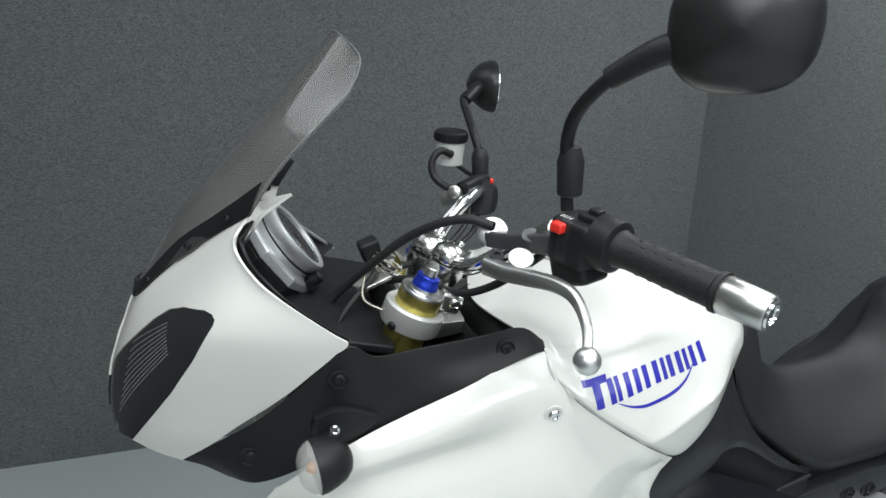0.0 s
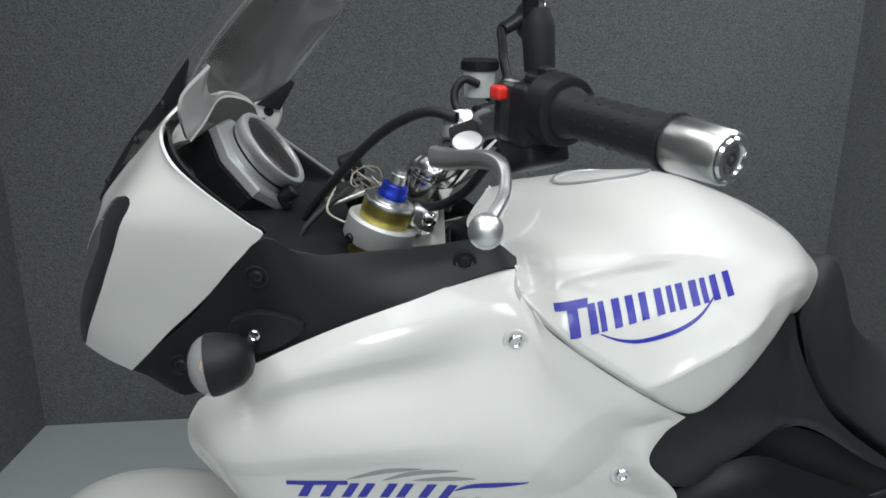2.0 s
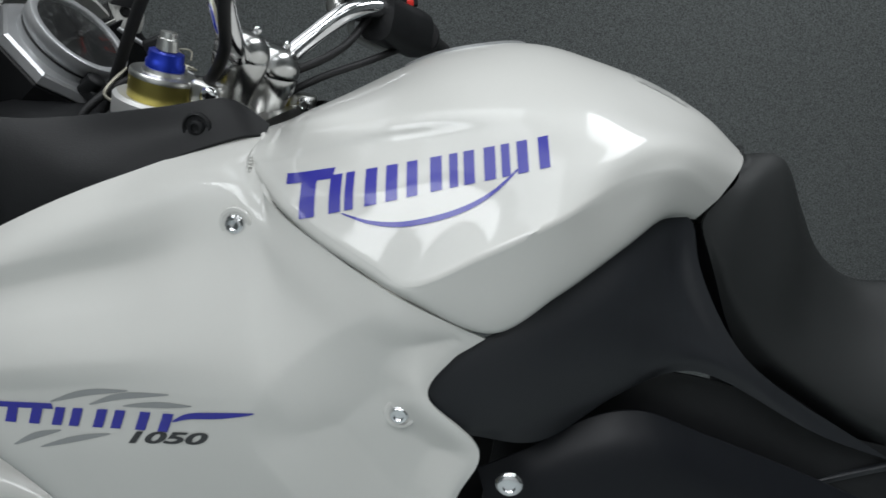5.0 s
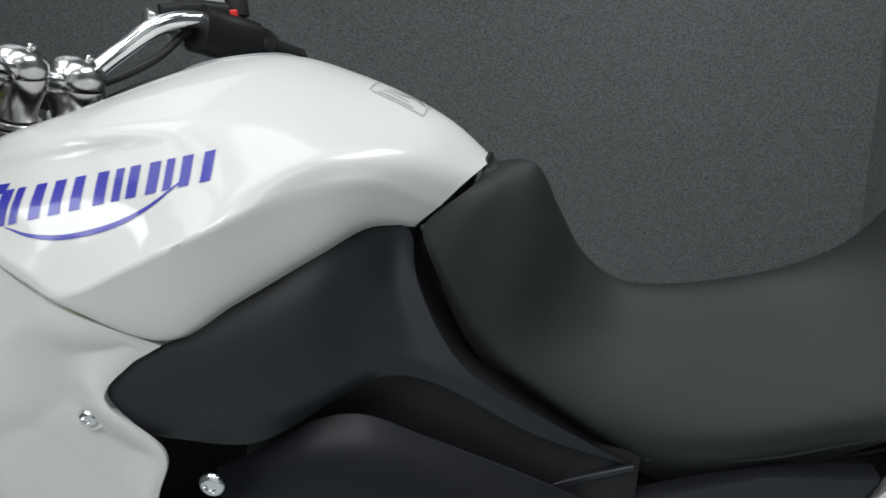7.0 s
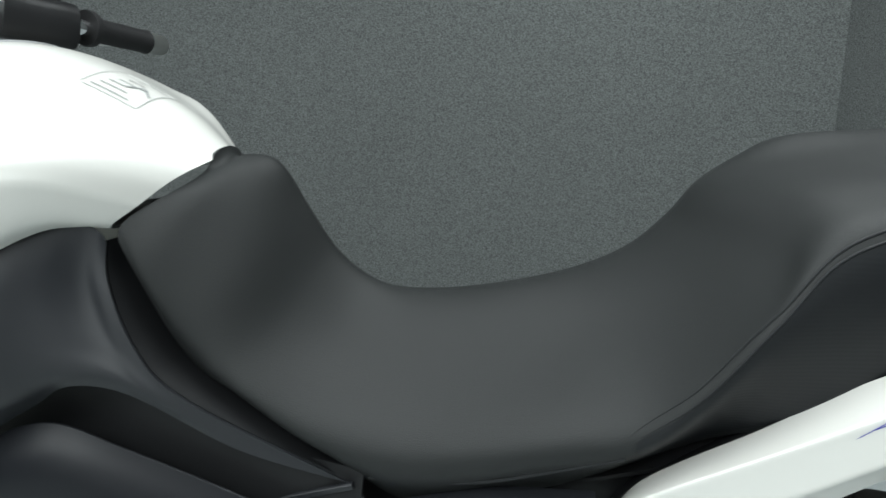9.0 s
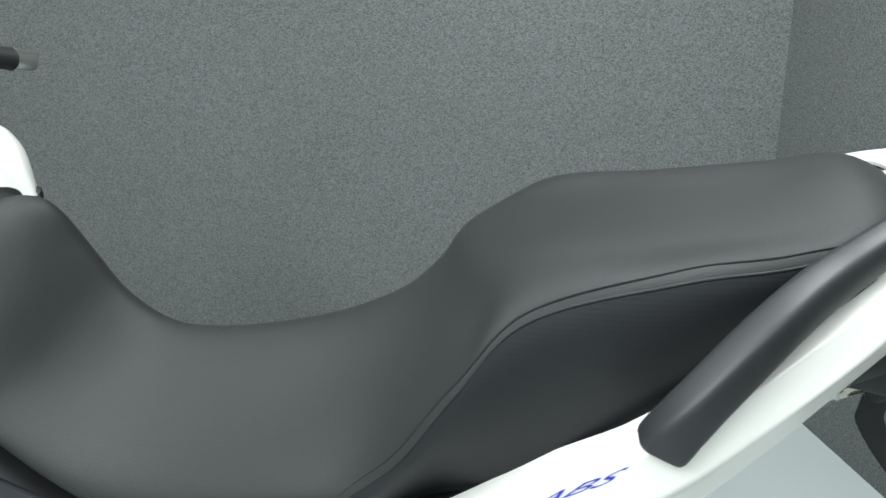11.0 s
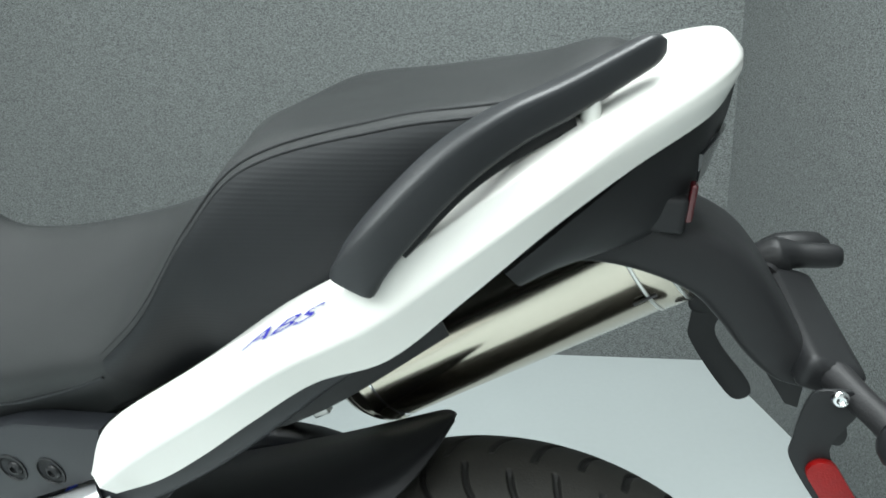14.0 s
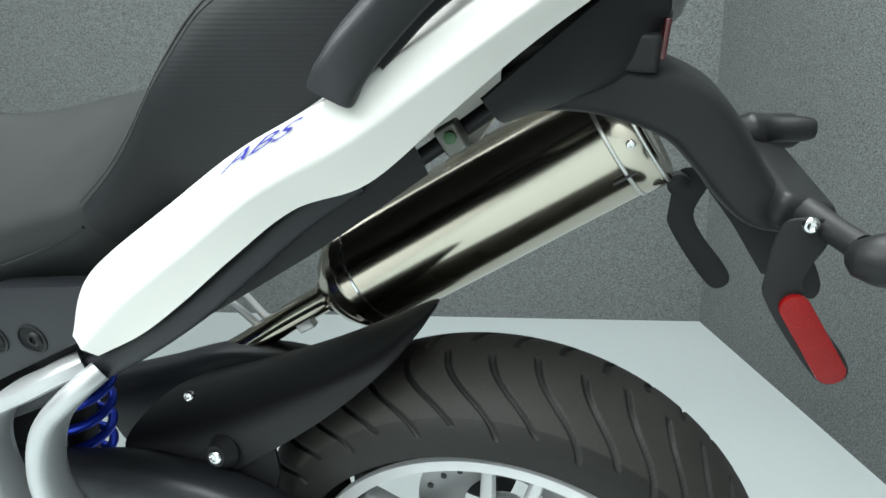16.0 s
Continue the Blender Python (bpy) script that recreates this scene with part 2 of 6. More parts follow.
def sheet(curves, nu=30, nv=12, thick=0.003, closed=False):
    """A curved panel with thickness, its outer face through the curves."""
    g = surface(curves, nu, nv)
    bm = bmesh.new()
    vs = [[bm.verts.new(p) for p in row] for row in g]
    for j in range(nv - 1):
        for i in range(nu - 1):
            bm.faces.new((vs[j][i], vs[j][i + 1], vs[j + 1][i + 1], vs[j + 1][i]))
    bmesh.ops.remove_doubles(bm, verts=bm.verts, dist=1e-5)
    if thick:
        bmesh.ops.recalc_face_normals(bm, faces=bm.faces)
        mid = sum((v.co for v in bm.verts), Vector()) / len(bm.verts)
        n = sum((f.normal * f.calc_area() for f in bm.faces), Vector())
        out = Vector((0, mid.y, 0)) if abs(mid.y) > 0.02 else Vector((0, 0, 1))
        if n.dot(out) < 0:
            bmesh.ops.reverse_faces(bm, faces=bm.faces)
        bm.normal_update()
        bmesh.ops.solidify(bm, geom=bm.faces[:], thickness=thick)
    return bm


def stacked(groups, nu, nvs, thick=0.003):
    """A panel of several smooth bands that meet in creases; each band starts on the last line of the one before."""
    rows = []
    for curves, nv in zip(groups, nvs):
        g = surface(curves, nu, nv)
        rows += g if not rows else g[1:]
    bm = bmesh.new()
    vs = [[bm.verts.new(p) for p in row] for row in rows]
    for a, b in zip(vs, vs[1:]):
        for i in range(nu - 1):
            bm.faces.new((a[i], a[i + 1], b[i + 1], b[i]))
    bmesh.ops.remove_doubles(bm, verts=bm.verts, dist=1e-5)
    bmesh.ops.recalc_face_normals(bm, faces=bm.faces)
    if sum(f.normal.z * f.calc_area() for f in bm.faces) < 0:
        bmesh.ops.reverse_faces(bm, faces=bm.faces)
    bm.normal_update()
    if thick:
        bmesh.ops.solidify(bm, geom=bm.faces[:], thickness=thick)
    return bm


def ease(a, b, v):
    k = max(0.0, min(1.0, (v - a) / (b - a)))
    return k * k * (3 - 2 * k)


def nearest(line, x, z):
    """Distance from a line in x and z (plus: below it), and how far along it that is."""
    best = (1e9, 0.0, 0.0)
    for i, (a, b) in enumerate(zip(line, line[1:])):
        dx, dz = b[0] - a[0], b[1] - a[1]
        k = max(0.0, min(1.0, ((x - a[0]) * dx + (z - a[1]) * dz) / (dx * dx + dz * dz)))
        ex, ez = x - a[0] - k * dx, z - a[1] - k * dz
        d = math.hypot(ex, ez)
        if d < best[0]:
            best = (d, 1.0 if dx * ez - dz * ex < 0 else -1.0, (i + k) / (len(line) - 1))
    return best[0] * best[1], best[2]


def fold(bm, line, depth, reach, rim=None, back=0.0, fade=0.7, lip=0.014):
    """Presses the near face in below a crease line; it may come back again, and keeps its rim."""
    fine = [(p.x, p.z) for p in curve_through([(x, 0, z) for x, z in line], 24)]
    edge = [(p.x, p.z) for p in curve_through(rim, 40)] if rim else None
    for v in bm.verts:
        if v.co.y > -0.04:
            continue
        d, k = nearest(fine, v.co.x, v.co.z)
        if d <= 0 or k <= 0.0 or k >= 1.0:
            continue
        f = min(1.0, d / reach) * (1 - ease(fade, 1.0, k))
        if back:
            f *= 1 - ease(reach, back, d)
        if edge:
            f *= ease(0.002, lip, abs(nearest(edge, v.co.x, v.co.z)[0]))
        v.co.y += depth * f
    return bm


def ring_of(profile, centre, axis, sides):
    """A turned shape that is open in the middle."""
    bm = lathe(profile, centre, axis, sides)
    bmesh.ops.delete(bm, geom=[f for f in bm.faces if len(f.verts) > 4], context="FACES_ONLY")
    return bm


def tube(points, radius, n=48, sides=14, cap=True, bm=None):
    """A round bar along a smooth line; radius is one number or one for each control point."""
    bm = bm or bmesh.new()
    line = curve_through(points, n)
    if isinstance(radius, (int, float)):
        rad = [radius] * n
    else:
        rad = [v.x for v in curve_through([(r, i * 0.05, 0) for i, r in enumerate(radius)], n)] if len(radius) > 2 else [radius[0] + (radius[1] - radius[0]) * i / (n - 1) for i in range(n)]
    rings, ref = [], None
    for i, p in enumerate(line):
        d = (line[min(i + 1, n - 1)] - line[max(i - 1, 0)]).normalized()
        if ref is None:
            ref = d.orthogonal().normalized()
        ref = (ref - d * ref.dot(d)).normalized()
        side = d.cross(ref)
        rings.append([bm.verts.new(p + (ref * math.cos(a) + side * math.sin(a)) * rad[i]) for a in (2 * math.pi * k / sides for k in range(sides))])
    for a, b in zip(rings, rings[1:]):
        for k in range(sides):
            bm.faces.new((a[k], a[(k + 1) % sides], b[(k + 1) % sides], b[k]))
    if cap:
        bm.faces.new(rings[0][::-1])
        bm.faces.new(rings[-1])
    return bm


def lathe(profile, centre=(0, 0, 0), axis=(0, 0, 1), sides=32, bm=None):
    """A turned shape: profile rows are (distance along the axis, radius)."""
    bm = bm or bmesh.new()
    d = Vector(axis).normalized()
    u = d.orthogonal().normalized()
    w = d.cross(u)
    rings = []
    for h, r in profile:
        c = Vector(centre) + d * h
        rings.append([bm.verts.new(c + (u * math.cos(a) + w * math.sin(a)) * max(r, 1e-5)) for a in (2 * math.pi * k / sides for k in range(sides))])
    for a, b in zip(rings, rings[1:]):
        for k in range(sides):
            bm.faces.new((a[k], a[(k + 1) % sides], b[(k + 1) % sides], b[k]))
    for ring, rev in ((rings[0], True), (rings[-1], False)):
        bm.faces.new(ring[::-1] if rev else ring)
    return bm


def block(size, m, bev=0.003, bm=None):
    """A box with rounded edges at the pose m."""
    tmp = bmesh.new()
    bmesh.ops.create_cube(tmp, size=1)
    bmesh.ops.scale(tmp, vec=size, verts=tmp.verts)
    if bev:
        bmesh.ops.bevel(tmp, geom=tmp.edges[:], offset=bev, segments=3, profile=0.6, affect="EDGES")
    tmp.transform(m)
    if bm is None:
        return tmp
    me = bpy.data.meshes.new("tmp")
    tmp.to_mesh(me)
    tmp.free()
    bm.from_mesh(me)
    bpy.data.meshes.remove(me)
    return bm


def plate(outline, y0, y1, bev=0.002, smooth_n=0):
    """A flat piece: an outline in x and z, from y0 to y1."""
    pts = [(x, 0, z) for x, z in outline]
    if smooth_n:
        pts = [tuple(v) for v in curve_through(pts + pts[:1], smooth_n + 1)[:-1]]
    bm = bmesh.new()
    vs = [bm.verts.new((x, y0, z)) for x, _, z in pts]
    f = bm.faces.new(vs)
    r = bmesh.ops.extrude_face_region(bm, geom=[f])
    bmesh.ops.translate(bm, vec=(0, y1 - y0, 0), verts=[g for g in r["geom"] if isinstance(g, bmesh.types.BMVert)])
    if bev:
        bmesh.ops.bevel(bm, geom=[e for e in bm.edges if abs(e.verts[0].co.y - e.verts[1].co.y) < 1e-6], offset=bev, segments=2, profile=0.6, affect="EDGES")
    return bm


def screw(parent, at, axis=(0, -1, 0), r=0.0075, material=None, name="screw"):
    """A button-head screw with a socket in it."""
    bm = lathe([(-0.006, r * 0.55), (0, r * 0.98), (0.0008, r), (0.002, r * 0.95), (0.0035, r * 0.75), (0.0038, r * 0.5), (0.0015, r * 0.46), (0.0012, 0.0)], at, axis, 18)
    return part(name, bm, material or CHROME, parent, "", 35)


# ---- the booth ----
def wall(name, x0, x1, y0, y1, z0, z1, material, label, category="wall"):
    bm = block((x1 - x0, y1 - y0, z1 - z0), pose((x0 + x1) / 2, (y0 + y1) / 2, (z0 + z1) / 2), 0)
    return tagged(part(name, bm, material), label, category, "", "structure")


LX, RX, BY, FY, CH = -1.15, 2.0, 2.322, -2.2, 2.62
wall("floor", LX - 0.12, RX + 1.3, FY - 0.12, BY + 0.12, -0.1, 0, FLOORM, "pale grey painted smooth booth floor", "floor")
wall("wall_back", LX, RX, BY, BY + 0.12, 0, CH, CARPET, "back wall covered in grey speckled carpet")
slant = block((0.12, 4.9, CH), pose(RX, BY, CH / 2, 0, 0, 13.2) @ pose(0.06, -2.36, 0), 0)
tagged(part("wall_right", slant, CARPET), "slanting side wall covered in grey speckled carpet", "wall", "", "structure")
wall("wall_left", LX - 0.12, LX, FY, BY + 0.12, 0, CH, CARPET, "side wall covered in grey speckled carpet")
# added out of view; pale, to throw light on the machine's near side
wall("wall_front", LX, RX + 1.25, FY - 0.12, FY, 0, CH, PLASTER, "unseen pale wall behind the camera")
wall("ceiling", LX - 0.12, RX + 1.3, FY - 0.12, BY + 0.12, CH, CH + 0.1, PLASTER, "plain pale booth ceiling", "ceiling")

# ---- the motorcycle ----
bike = new("motorcycle")
# size and lean of the machine are fitted to the camera's view
SIZE = 1.0617
bike.matrix_world = pose(1.3685, 0.8105, -0.016, 7.05, 0.395, -5.386) @ Matrix.Scale(SIZE, 4)
tagged(bike, "white touring motorcycle with black seat leaning on its side stand", "motorcycle")
from mathutils.bvhtree import BVHTree  # noqa: E402

# -- fuel tank
TANK = [
    [(-1.0002, -0.16, 1.0648), (-1.003, -0.191, 1.05), (-0.981, -0.211, 1.032), (-0.948, -0.226, 1.008), (-0.907, -0.235, 0.983), (-0.884, -0.236, 0.968), (-0.824, -0.212, 0.929), (-0.775, -0.191, 0.951), (-0.722, -0.146, 0.973), (-0.688, -0.11, 0.984), (-0.656, -0.082, 0.975)],
    [(-1.0007, -0.158, 1.0653), (-1.001, -0.194, 1.052), (-0.978, -0.215, 1.035), (-0.945, -0.23, 1.011), (-0.904, -0.239, 0.987), (-0.88, -0.2405, 0.973), (-0.822, -0.2215, 0.937), (-0.774, -0.202, 0.961), (-0.722, -0.158, 0.983), (-0.686, -0.12, 0.993), (-0.652, -0.082, 0.979)],
    [(-1.0006, -0.156, 1.0662), (-0.998, -0.193, 1.055), (-0.974, -0.214, 1.039), (-0.941, -0.229, 1.016), (-0.9, -0.2385, 0.9915), (-0.877, -0.2405, 0.978), (-0.828, -0.23, 0.997), (-0.777, -0.2105, 1.017), (-0.728, -0.165, 1.03), (-0.683, -0.126, 1.028), (-0.635, -0.07, 0.99)],
    [(-1.0014, -0.146, 1.0678), (-0.9893, -0.177, 1.0627), (-0.967, -0.2, 1.055), (-0.935, -0.205, 1.046), (-0.895, -0.204, 1.04), (-0.86, -0.199, 1.037), (-0.812, -0.188, 1.042), (-0.762, -0.17, 1.049), (-0.715, -0.142, 1.051), (-0.669, -0.102, 1.04), (-0.616, -0.047, 1.004)],
    [(-1.0123, -0.115, 1.0639), (-0.9938, -0.138, 1.0689), (-0.972, -0.157, 1.076), (-0.935, -0.163, 1.08), (-0.893, -0.162, 1.083), (-0.85, -0.154, 1.083), (-0.8, -0.14, 1.082), (-0.75, -0.12, 1.076), (-0.703, -0.094, 1.063), (-0.653, -0.06, 1.044), (-0.603, -0.019, 1.01)],
    [ridge(-1.04, 1.048), ridge(-1.018, 1.056), ridge(-0.987, 1.068), ridge(-0.93, 1.094), ridge(-0.88, 1.111), ridge(-0.83, 1.117), ridge(-0.785, 1.114), ridge(-0.74, 1.1), ridge(-0.686, 1.078), ridge(-0.634, 1.047), ridge(-0.595, 1.01)],
]
far_tank = [[(x, ridge_y(x) + (ridge_y(x) - y) * 0.82, z - 0.01 - 0.006 * ease(-0.76, -0.66, x)) for x, y, z in c] for c in TANK[:-1]]
tank_bm = stacked([TANK[:3], TANK[2:] + far_tank[::-1]], 150, (26, 110), 0)
for start in (-0.78, -0.765, -0.75, -0.735, -0.72, -0.71):
    # the crease runs out towards the seat
    soft = [v for v in tank_bm.verts if v.co.x > start and v.co.y < -0.03 and not v.is_boundary and 0.985 < v.co.z < 1.07]
    for _ in range(1):
        bmesh.ops.smooth_vert(tank_bm, verts=soft, factor=0.5, use_axis_x=False, use_axis_y=True, use_axis_z=True)
front = [v for v in tank_bm.verts if v.co.x < -0.965 and not v.is_boundary]
for _ in range(14):
    bmesh.ops.smooth_vert(tank_bm, verts=front, factor=0.5, use_axis_x=True, use_axis_y=True, use_axis_z=True)
fold(tank_bm, [(-1.0, 1.062), (-0.985, 1.064), (-0.93, 1.075), (-0.878, 1.08), (-0.82, 1.082), (-0.75, 1.082)], 0.008, 0.012, None, 0.045, 0.5)
fold(tank_bm, [(-0.99, 1.075), (-0.96, 1.081), (-0.905, 1.093), (-0.85, 1.098)], 0.006, 0.008, None, 0.024, 0.5)
tank_bm.normal_update()
bmesh.ops.solidify(tank_bm, geom=tank_bm.faces[:], thickness=0.003)
tank = part("fuel_tank", tank_bm, WHITE, bike, "glossy white fuel tank with a blue emblem", 60)

# -- side fairings
FAIR = [
    [(-1.32, -0.2, 0.932), (-1.332, -0.194, 0.912), (-1.341, -0.186, 0.89), (-1.343, -0.178, 0.855), (-1.318, -0.175, 0.812), (-1.25, -0.19, 0.76), (-1.2, -0.2, 0.68)],
    [(-1.279, -0.21, 0.968), (-1.288, -0.222, 0.944), (-1.292, -0.226, 0.918), (-1.285, -0.236, 0.88), (-1.265, -0.235, 0.83), (-1.21, -0.23, 0.76), (-1.17, -0.225, 0.68)],
    [(-1.205, -0.203, 1.005), (-1.203, -0.224, 0.983), (-1.2, -0.229, 0.955), (-1.19, -0.25, 0.905), (-1.18, -0.247, 0.85), (-1.15, -0.239, 0.76), (-1.12, -0.23, 0.68)],
    [(-1.11, -0.192, 1.04), (-1.105, -0.218, 1.016), (-1.1, -0.223, 0.978), (-1.09, -0.256, 0.915), (-1.085, -0.253, 0.85), (-1.07, -0.243, 0.76), (-1.05, -0.232, 0.68)],
    [(-0.9985, -0.164, 1.0648), (-1.009, -0.202, 1.043), (-1.002, -0.224, 1.003), (-0.992, -0.262, 0.92), (-0.985, -0.263, 0.86), (-0.97, -0.25, 0.76), (-0.965, -0.237, 0.68)],
    [(-0.983, -0.211, 1.033), (-0.972, -0.228, 1.0), (-0.965, -0.239, 0.965), (-0.962, -0.264, 0.892), (-0.955, -0.261, 0.845), (-0.94, -0.249, 0.76), (-0.935, -0.237, 0.68)],
    [(-0.93, -0.231, 0.996), (-0.925, -0.239, 0.97), (-0.92, -0.244, 0.945), (-0.91, -0.25, 0.885), (-0.9, -0.247, 0.84), (-0.89, -0.24, 0.76), (-0.885, -0.235, 0.68)],
    [(-0.884, -0.239, 0.968), (-0.882, -0.242, 0.95), (-0.88, -0.243, 0.93), (-0.88, -0.245, 0.893), (-0.862, -0.243, 0.85), (-0.862, -0.238, 0.77), (-0.87, -0.233, 0.68)],
    [(-0.828, -0.217, 0.927), (-0.838, -0.221, 0.922), (-0.851, -0.227, 0.915), (-0.868, -0.241, 0.893), (-0.832, -0.238, 0.843), (-0.852, -0.235, 0.79), (-0.87, -0.232, 0.68)],
]
fair_bm = sheet(FAIR, 110, 140, 0)
inside = [v for v in fair_bm.verts if not v.is_boundary]
for _ in range(12):
    bmesh.ops.smooth_vert(fair_bm, verts=inside, factor=0.5, use_axis_x=False, use_axis_y=True, use_axis_z=False)
fold(fair_bm, [(-0.94, 0.74), (-0.978, 0.82), (-0.998, 0.86), (-0.985, 0.9), (-0.94, 0.938), (-0.888, 0.967), (-0.87, 0.977)], 0.014, 0.06, [c[0] for c in FAIR[4:]] + FAIR[-1][1:], fade=0.98, lip=0.04)
fold(fair_bm, [(-1.27, 0.963), (-1.234, 0.972), (-1.151, 0.99), (-1.083, 1.003), (-1.0, 1.03)], 0.004, 0.018, [c[0] for c in FAIR], 0.05, 0.6, 0.03)
fold(fair_bm, [(-1.33, 0.878), (-1.288, 0.887), (-1.176, 0.907), (-1.083, 0.921), (-1.0, 0.932)], 0.004, 0.02, None, 0.09, 0.6)
bmesh.ops.recalc_face_normals(fair_bm, faces=fair_bm.faces)
if sum(f.normal.y * f.calc_area() for f in fair_bm.faces) > 0:
    bmesh.ops.reverse_faces(fair_bm, faces=fair_bm.faces)
fair_bm.normal_update()
bmesh.ops.solidify(fair_bm, geom=fair_bm.faces[:], thickness=0.003)
fairing = part("side_fairing", fair_bm, WHITE, bike, "glossy white side fairing", 60)
part("side_fairing", sheet(flip(FAIR), 30, 30, 0.003), WHITE, bike, "", 35)

# -- black infill panels between nose and fairing
INFILL = [
    [(-1.429, -0.111, 0.912), (-1.403, -0.127, 0.914), (-1.373, -0.147, 0.911)],
    [(-1.392, -0.138, 0.951), (-1.368, -0.155, 0.938), (-1.34, -0.175, 0.922)],
    [(-1.33, -0.172, 1.01), (-1.305, -0.185, 0.985), (-1.285, -0.2, 0.96)],
    [(-1.28, -0.187, 1.065), (-1.26, -0.195, 1.03), (-1.24, -0.201, 0.988)],
    [(-1.238, -0.197, 1.109), (-1.225, -0.198, 1.06), (-1.2, -0.199, 1.004)],
    [(-1.208, -0.185, 1.088), (-1.18, -0.188, 1.055), (-1.15, -0.193, 1.022)],
    [(-1.16, -0.168, 1.083), (-1.13, -0.175, 1.06), (-1.1, -0.187, 1.041)],
    [(-1.08, -0.158, 1.088), (-1.07, -0.165, 1.07), (-1.05, -0.177, 1.057)],
    [(-1.027, -0.15, 1.092), (-1.02, -0.158, 1.08), (-1.012, -0.168, 1.066)],
    [(-0.9975, -0.15, 1.072), (-0.9978, -0.156, 1.0688), (-0.998, -0.163, 1.0654)],
]
infill = part("infill_panel", sheet(INFILL, 14, 50, 0.003), BLACKP, bike, "matt black plastic infill panel", 35, 0.001)
part("infill_panel", sheet(flip(INFILL), 10, 30, 0.003), BLACKP, bike, "", 35)

# -- nose cowl and headlamps: one skin, out of which the lens is cut
NOSE_N, NOSE_P = Vector((0.034, 0.983, -0.178)).normalized(), Vector((-1.335, 0.068, 1.188))
NOSE = [
    [(-1.34, -0.085, 1.215), (-1.364, -0.073, 1.196), (-1.398, -0.05, 1.166), (-1.435, -0.031, 1.133), (-1.48, -0.011, 1.087), (-1.494, 0.056, 1.072)],
    [(-1.355, -0.108, 1.193), (-1.368, -0.099, 1.18), (-1.393, -0.081, 1.155), (-1.432, -0.055, 1.12), (-1.488, -0.015, 1.066), (-1.503, 0.054, 1.05)],
    [(-1.332, -0.158, 1.172), (-1.347, -0.153, 1.163), (-1.375, -0.137, 1.147), (-1.428, -0.088, 1.11), (-1.496, -0.02, 1.045), (-1.51, 0.052, 1.03)],
    [(-1.304, -0.178, 1.154), (-1.335, -0.175, 1.146), (-1.369, -0.166, 1.136), (-1.433, -0.102, 1.099), (-1.505, -0.02, 1.025), (-1.518, 0.05, 1.01)],
    [(-1.252, -0.1955, 1.121), (-1.315, -0.185, 1.12), (-1.3775, -0.1695, 1.12), (-1.44, -0.107, 1.082), (-1.511, -0.02, 1.01), (-1.522, 0.0487, 0.996)],
    [(-1.239, -0.198, 1.112), (-1.31, -0.187, 1.113), (-1.381, -0.17, 1.112), (-1.443, -0.108, 1.074), (-1.514, -0.02, 1.003), (-1.524, 0.048, 0.99)],
    [(-1.25, -0.1955, 1.1), (-1.318, -0.1845, 1.103), (-1.3865, -0.1675, 1.103), (-1.447, -0.1075, 1.065), (-1.516, -0.02, 0.996), (-1.526, 0.0474, 0.984)],
    [(-1.272, -0.19, 1.077), (-1.335, -0.178, 1.08), (-1.398, -0.162, 1.082), (-1.456, -0.105, 1.045), (-1.52, -0.02, 0.98), (-1.53, 0.046, 0.97)],
    [(-1.307, -0.176, 1.037), (-1.365, -0.162, 1.034), (-1.427, -0.145, 1.031), (-1.475, -0.099, 1.005), (-1.525, -0.02, 0.957), (-1.534, 0.044, 0.947)],
    [(-1.359, -0.153, 0.986), (-1.403, -0.143, 0.99), (-1.451, -0.127, 0.993), (-1.49, -0.09, 0.97), (-1.527, -0.02, 0.938), (-1.536, 0.042, 0.93)],
    [(-1.392, -0.137, 0.951), (-1.43, -0.13, 0.957), (-1.469, -0.113, 0.962), (-1.5, -0.08, 0.948), (-1.527, -0.02, 0.926), (-1.536, 0.041, 0.92)],
    [(-1.429, -0.111, 0.912), (-1.457, -0.107, 0.925), (-1.484, -0.097, 0.938), (-1.505, -0.07, 0.93), (-1.526, -0.02, 0.915), (-1.536, 0.04, 0.91)],
]
LENS_X, LENS_Y = Vector((math.cos(radians(26)), -math.sin(radians(26)), 0)), Vector((math.sin(radians(26)), math.cos(radians(26)), 0))
# the lens outline, seen square on: across and up
LENS = [(-1.164, 1.123), (-1.1635, 1.1285), (-1.168, 1.132), (-1.1813, 1.1318), (-1.2173, 1.121), (-1.244, 1.108), (-1.2706, 1.0875), (-1.2958, 1.0635), (-1.3313, 1.0285), (-1.3553, 1.003), (-1.44, 0.9), (-1.36, 0.911), (-1.2908, 0.9385), (-1.248, 0.993), (-1.219, 1.031), (-1.1855, 1.082)]
LENS_IN = sum(p[0] for p in LENS) / len(LENS), sum(p[1] for p in LENS) / len(LENS)


def nose_grid(nu=56, nv=60):
    g = surface(NOSE, nu, nv)
    for _ in range(40):
        h = [row[:] for row in g]
        for j in range(1, nv - 1):
            for i in range(1, nu - 1):
                h[j][i] = g[j][i] * 0.5 + (g[j - 1][i] + g[j + 1][i] + g[j][i - 1] + g[j][i + 1]) * 0.125
        g = h
    return g


